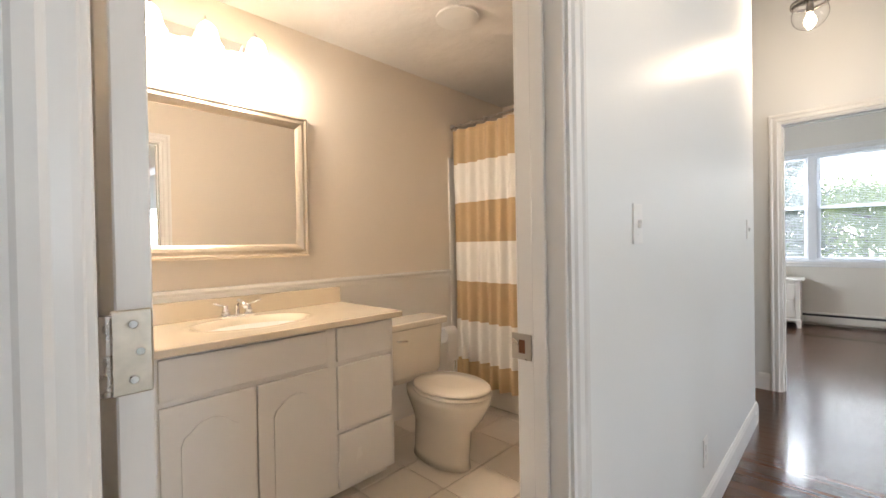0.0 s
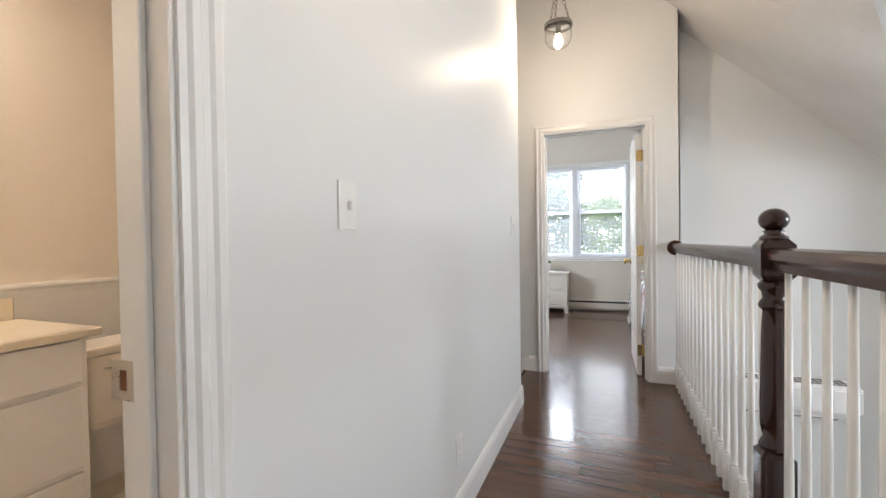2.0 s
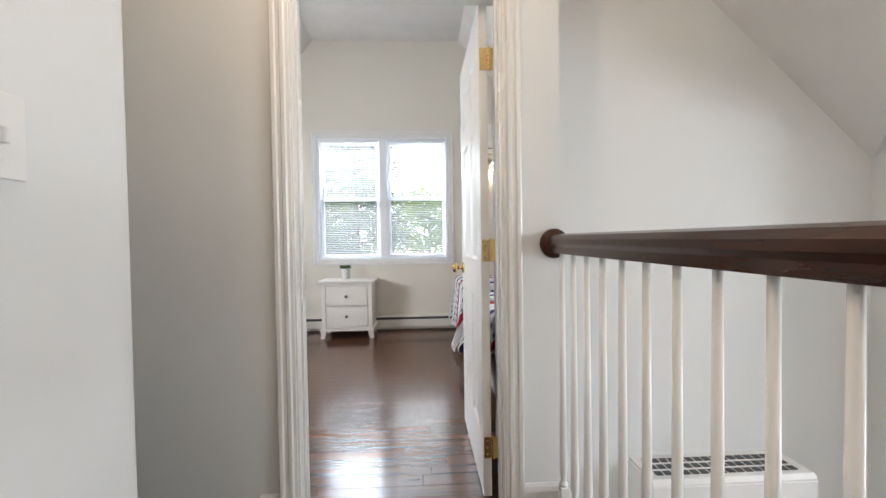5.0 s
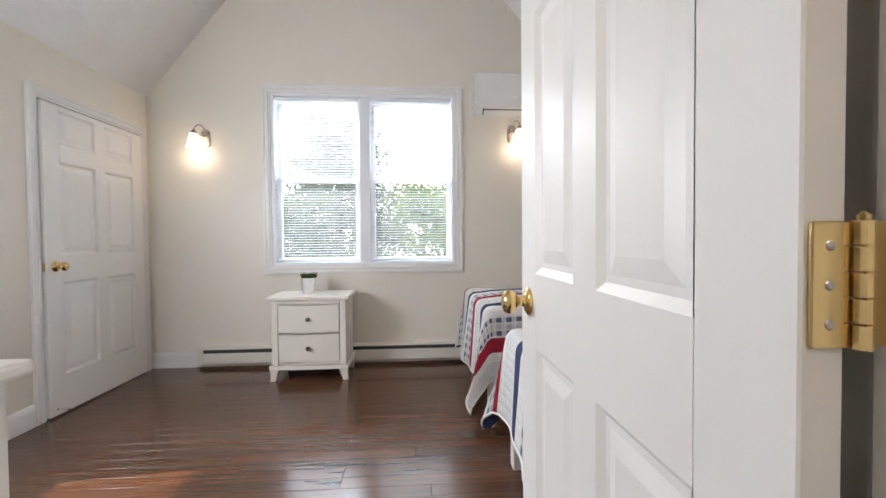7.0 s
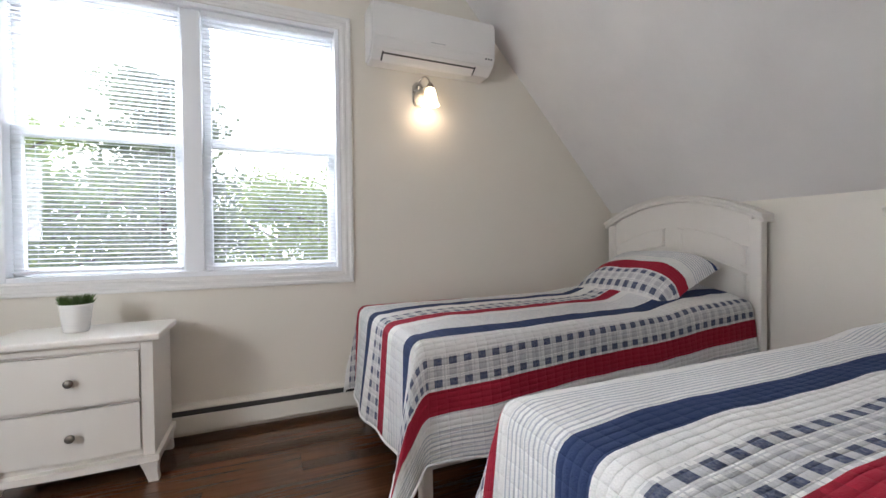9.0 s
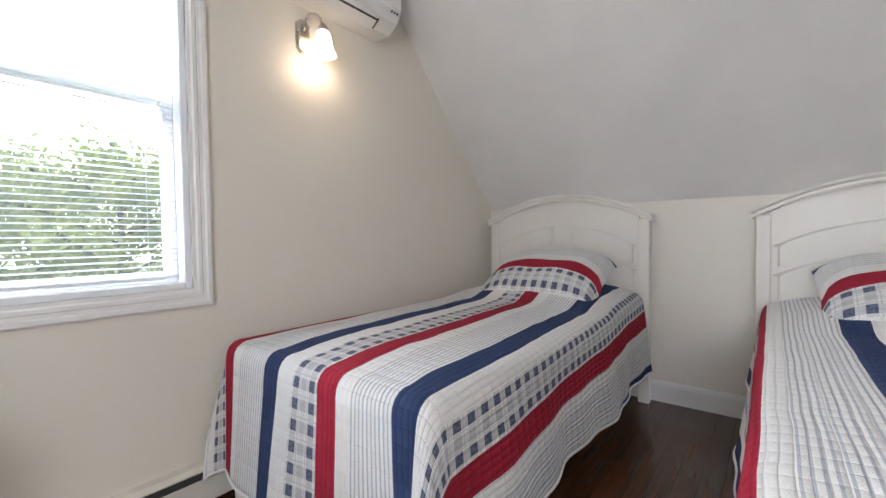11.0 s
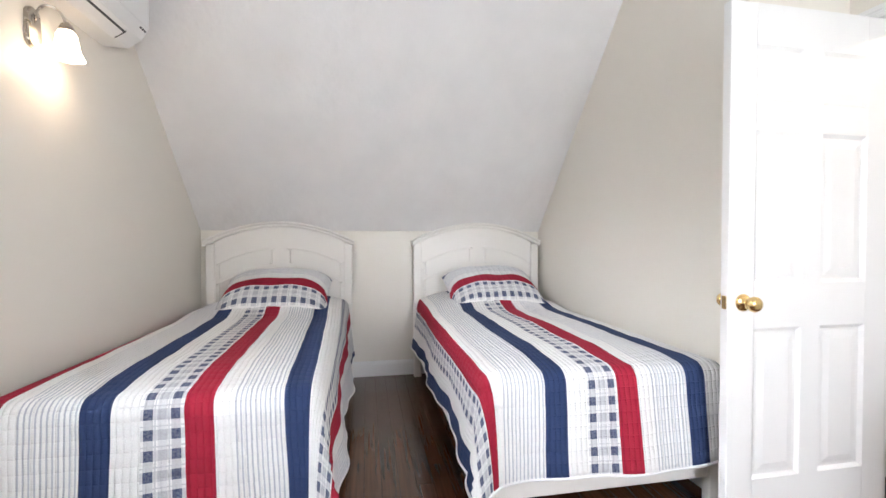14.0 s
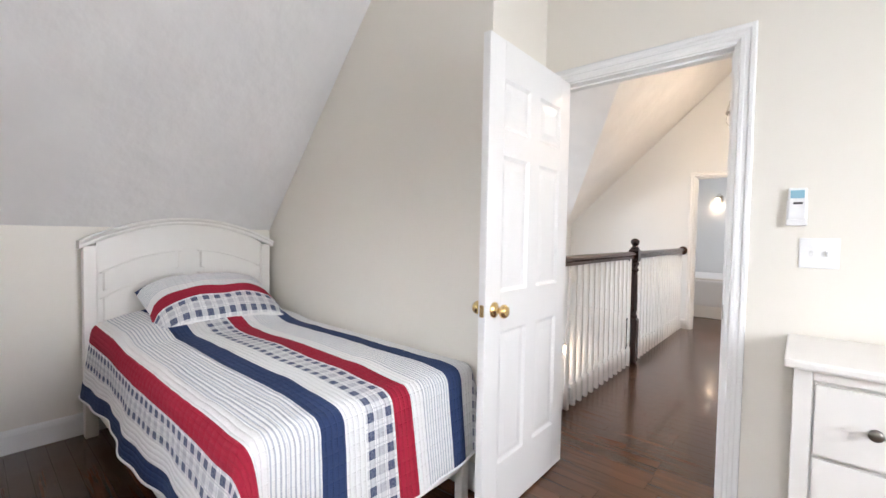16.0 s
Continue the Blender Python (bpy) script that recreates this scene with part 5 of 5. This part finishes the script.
def egg(cx, front, back, half, t):
    c, s = math.cos(t), math.sin(t)
    return cx + (front if c > 0 else back) * c, half * s
bm = bmesh.new()
rings = []
for z, cx, fr, bk, hw in ((0, 0.40, 0.20, 0.22, 0.105), (0.04, 0.40, 0.19, 0.21, 0.10), (0.20, 0.42, 0.19, 0.22, 0.105), (0.28, 0.45, 0.235, 0.26, 0.15), (0.36, 0.46, 0.265, 0.30, 0.18), (0.395, 0.46, 0.265, 0.30, 0.182)):
    rings.append([bm.verts.new((*egg(cx, fr, bk, hw, 2 * math.pi * i / 40), z)) for i in range(40)])
for r, q in zip(rings, rings[1:]):
    for i in range(40):
        bm.faces.new((r[i], r[(i + 1) % 40], q[(i + 1) % 40], q[i]))
bm.faces.new(rings[0][::-1]); bm.faces.new(rings[-1])
part("bowl", bm, PORCELAIN, to, smooth=True)
for nm, z0, z1, k in (("seat", 0.397, 0.415, 1.0), ("lid", 0.419, 0.44, 0.985)):
    bm = bmesh.new()
    rings = []
    for z, m in ((z0, 0.97), (z0 + 0.005, 1.0), (z1 - 0.006, 1.0), (z1, 0.955), (z1 + 0.003, 0.5)):
        rings.append([bm.verts.new((*egg(0.47, 0.265 * k * m, 0.235 * m, 0.187 * k * m, 2 * math.pi * i / 40), z)) for i in range(40)])
    for r, q in zip(rings, rings[1:]):
        for i in range(40):
            bm.faces.new((r[i], r[(i + 1) % 40], q[(i + 1) % 40], q[i]))
    bm.faces.new(rings[0][::-1]); bm.faces.new(rings[-1])
    part(nm, bm, PORCELAIN, to, smooth=True)
part("supply_hose", tube([(0.12, -0.17, 0.41), (0.11, -0.19, 0.32), (0.07, -0.17, 0.24), (0.05, -0.21, 0.16), (0.02, -0.22, 0.15)], 0.007), NICKEL, to, "braided water supply hose")
part("stop_valve", lathe([(0.012, 0), (0.018, 0.02), (0.012, 0.04)], 14, Matrix.Translation((0.02, -0.22, 0.135))), CHROME, to)
tp = thing("toilet_paper_stand", "chrome stand with a white toilet paper roll", "toilet paper holder", (-2.05, 2.27, BF))
part("base", lathe([(0.08, 0), (0.08, 0.01), (0.02, 0.018)], 28), CHROME, tp)
part("pole", tube([(0, 0, 0.01), (0, 0, 0.60), (0.0, -0.02, 0.62), (0, -0.13, 0.62)], 0.007), CHROME, tp)
part("paper_roll", lathe([(0.02, -0.055), (0.055, -0.055), (0.055, 0.055), (0.02, 0.055)], 28, Matrix.Translation((0, -0.07, 0.585)) @ Matrix.Rotation(radians(90), 4, "X")), SHEET, tp, "white paper roll")
part("paper_tail", box((0.053, -0.122, 0.40), (0.055, -0.018, 0.585)), SHEET, tp)
tb = thing("bathtub", "white bathtub behind the shower curtain", "bathtub", (-2.24, 2.5, BF))
part("apron", boxes(((0, 0.0, 0), (1.72, 0.06, 0.42)), ((0, 0.64, 0), (1.72, 0.69, 0.42)), ((0, 0.06, 0.05), (1.72, 0.64, 0.10)), bevel=0.01), PORCELAIN, tb)
rod = thing("curtain_rod", "chrome shower curtain rod on wall flanges", "curtain rod", (-2.25, 2.50, 2.13))
part("rod", tube([(0.0, 0, 0), (1.75, 0, 0)], 0.0125, 16), CHROME, rod, smooth=True)
part("flange", lathe([(0.03, 0), (0.028, 0.01), (0.016, 0.02)], 24, Matrix.Rotation(radians(90), 4, "Y")), CHROME, rod, smooth=True)


def curtain_material():
    m = material("banded_shower_curtain", (0.8, 0.78, 0.74), 0.7, vary=0.03, bump=0.1, bump_scale=200)
    nt = m.node_tree
    co = nt.nodes.new("ShaderNodeTexCoord")
    sp = nt.nodes.new("ShaderNodeSeparateXYZ")
    nt.links.new(co.outputs["Object"], sp.inputs[0])
    mt = nt.nodes.new("ShaderNodeMath")
    mt.operation = "MULTIPLY_ADD"
    mt.inputs[1].default_value, mt.inputs[2].default_value = 1 / 0.615, 0.2114
    nt.links.new(sp.outputs[2], mt.inputs[0])
    fr = nt.nodes.new("ShaderNodeMath")
    fr.operation = "FRACT"
    nt.links.new(mt.outputs[0], fr.inputs[0])
    r = nt.nodes.new("ShaderNodeValToRGB")
    r.color_ramp.interpolation = "CONSTANT"
    r.color_ramp.elements[0].color, r.color_ramp.elements[1].color = (0.52, 0.38, 0.22, 1), (0.82, 0.80, 0.76, 1)
    r.color_ramp.elements[1].position = 0.5
    nt.links.new(fr.outputs[0], r.inputs[0])
    nt.links.new(r.outputs[0], nt.nodes["Principled BSDF"].inputs["Base Color"])
    return m


cu = thing("shower_curtain", "tan and white banded fabric shower curtain", "shower curtain", (-2.20, 2.49, 0.10))
bm = bmesh.new()
n, rows = 160, 12
cols = [[bm.verts.new((1.5 * i / n, -0.03 + 0.030 * math.sin(i * 0.62) * (0.55 + 0.45 * (1 - k / rows)) + 0.012 * math.sin(i * 0.23 + k * 0.3), 1.985 * k / rows)) for k in range(rows + 1)] for i in range(n + 1)]
for i in range(n):
    for k in range(rows):
        bm.faces.new((cols[i][k], cols[i + 1][k], cols[i + 1][k + 1], cols[i][k + 1])).smooth = True
part("fabric", bm, curtain_material(), cu)
for i in range(12):
    part("ring", tube([(0.04 + 0.127 * i, 0.01 + 0.022 * math.sin(t), 2.018 + 0.028 * math.cos(t)) for t in [2 * math.pi * j / 16 for j in range(17)]], 0.0025, 6), CHROME, cu)
cf = thing("ceiling_fan_grille", "round bathroom ceiling vent", "vent", (-1.5, 1.75, 2.45))
part("grille", lathe([(0.12, 0), (0.12, -0.012), (0.03, -0.02)], 28), PLASTIC, cf)

# ---- far room ----
fb = thing("far_bed", "white bed with pale quilted cover in the far room", "bed", (0.80, -2.25, 0))
part("mattress", box((-0.5, -0.98, 0.25), (0.5, 0.98, 0.58), 0.06, 3), SHEET, fb)
part("footboard", box((-0.54, 0.98, 0.0), (0.54, 1.02, 0.62), 0.01), FURN, fb)
part("cover", box((-0.54, -0.7, 0.18), (0.54, 1.04, 0.60), 0.05, 3), SHEET, fb, "pale patterned bed cover")

sconce("nickel wall sconce with lit shade low in the stair well", (HX, 0.12, -0.5), 3, turn=-90)

# ---- outside ----
BARK = material("tree_bark", (0.10, 0.075, 0.05), 0.9, vary=0.4, scale=12, bump=0.6, bump_scale=20)
LEAF = [let_light_through(material("tree_leaves", c, 0.6, vary=0.4, scale=1.5), 0.6) for c in ((0.17, 0.25, 0.10), (0.28, 0.38, 0.12), (0.20, 0.26, 0.16))]


def tree(label, at, height, spread, leaves, mat, seed, conifer=False):
    """A tapered trunk with limbs and a crown of many small leaf clumps."""
    rnd = random.Random(seed)
    t = thing("tree", label, "tree", at)
    bm = bmesh.new()
    rings = 6
    add_lathe(bm, [(0.16 * (1 - 0.85 * i / rings), height * 0.9 * i / rings) for i in range(rings + 1)], 9)
    tips = []
    for i in range(34):
        z = height * (0.15 + 0.8 * i / 33)
        a = i * 2.4 + rnd.uniform(-0.3, 0.3)
        reach = spread * ((1.05 - i / 36) if conifer else math.sin(math.pi * (0.15 + 0.8 * i / 33)) ** 0.6) * rnd.uniform(0.65, 1.1)
        tip = Vector((reach * math.cos(a), reach * math.sin(a), z + (0.0 if conifer else 0.35 * reach)))
        add_tube(bm, [(0, 0, z - 0.1), tip * 0.5 + Vector((0, 0, z * 0.5 + 0.05)), tip], 0.025, 5)
        tips.append((z, tip))
    part("trunk", bm, BARK, t)
    verts, faces = [], []
    for k in range(leaves):
        z, tip = tips[rnd.randrange(len(tips))]
        f = rnd.uniform(0.3, 1.08)
        c = Vector((0, 0, z)).lerp(tip, f) + Vector((rnd.gauss(0, 0.22), rnd.gauss(0, 0.22), rnd.gauss(0, 0.16)))
        s = rnd.uniform(0.045, 0.10)
        ax = Vector((rnd.uniform(-1, 1), rnd.uniform(-1, 1), rnd.uniform(-1, 1))).normalized()
        bx = ax.orthogonal().normalized()
        cx = ax.cross(bx)
        b = len(verts)
        verts += [c - ax * s, c + bx * s * 0.45, c + ax * s, c - bx * s * 0.45 + cx * s * 0.2]
        faces.append((b, b + 1, b + 2, b + 3))
    me = bpy.data.meshes.new("crown")
    me.from_pydata([tuple(q) for q in verts], [], faces)
    me.materials.append(mat)
    o = new("crown", me)
    o.parent = t
    return t


tree("tall dark green conifer outside the window", (-1.5, 13.2, -3.0), 7.6, 2.2, 16000, LEAF[2], 1, True)
tree("bright green leafy tree outside the window", (1.9, 14.2, -3.0), 5.4, 2.2, 16000, LEAF[1], 2)
tree("dark green shrub tree below the window", (-3.2, 12.0, -3.0), 5.2, 1.9, 12000, LEAF[0], 3)
tree("mid green leafy tree outside the gable", (0.4, 16.0, -3.0), 5.6, 2.4, 12000, LEAF[1], 4)
tree("leafy tree at the side of the lawn", (4.6, 15.0, -3.0), 6.0, 2.4, 12000, LEAF[0], 5)
tree("leafy tree beyond the lawn", (-5.5, 17.0, -3.0), 7.0, 2.8, 12000, LEAF[1], 6)

# ---- pieces: floor boards and tiles ----
board_meshes = {}


def board(parent, x0, x1, y0, w):
    ln = round(x1 - x0, 3)
    key = (ln, w)
    if key not in board_meshes:
        bm = box((0, 0, -0.019), (ln - 0.0009, w - 0.0009, 0), 0.0007)
        me = bpy.data.meshes.new("plank")
        bm.to_mesh(me)
        bm.free()
        me.materials.append(FLOORWOOD)
        board_meshes[key] = me
    o = new("plank", board_meshes[key])
    o.parent = parent
    o.matrix_basis = pose(x0, y0, 0)


def lay(parent, x0, x1, y0, y1, lens, seed):
    rnd = random.Random(seed)
    w = 0.0826
    y = y0
    while y < y1 - 0.002:
        ww = round(min(w, y1 - y), 4)
        x = x0
        first = True
        while x < x1 - 0.002:
            ln = rnd.choice(lens)
            if first:
                ln *= rnd.choice((0.4, 0.7, 1.0))
                first = False
            if x1 - (x + ln) < 0.25:
                ln = x1 - x
            board(parent, round(x, 3), round(x + ln, 3), y, ww)
            x += ln
        y += w


fb_, fh_ = bpy.data.objects["floor_bedroom"], bpy.data.objects["floor_hall"]
lay(fb_, XL, XR, 4.745, Y1, (0.9, 1.4, 1.9, 2.3), 3)
lay(fb_, XL, 0.56, 4.165, 4.745, (0.9, 1.4, 1.9), 8)
lay(fh_, -0.50, 0.74, 3.34, 4.165, (1.24, 1.24, 0.7), 4)
lay(fh_, -0.38, 0.74, YF, 3.34, (1.12, 1.12, 0.62), 5)
lay(fh_, -0.50, 0.74, -3.8, YF, (1.24, 0.7), 6)
tile_mesh = bpy.data.meshes.new("tile")
bm = box((0.0015, 0.0015, -0.01), (0.3015, 0.3015, 0), 0.0025)
bm.to_mesh(tile_mesh)
bm.free()
tile_mesh.materials.append(TILE)
ft = bpy.data.objects["floor_bath"]
for i in range(6):
    for j in range(9):
        o = new("tile", tile_mesh)
        o.parent = ft
        o.matrix_basis = pose(-2.34 + 0.305 * i, -0.02 + 0.305 * j, BF)
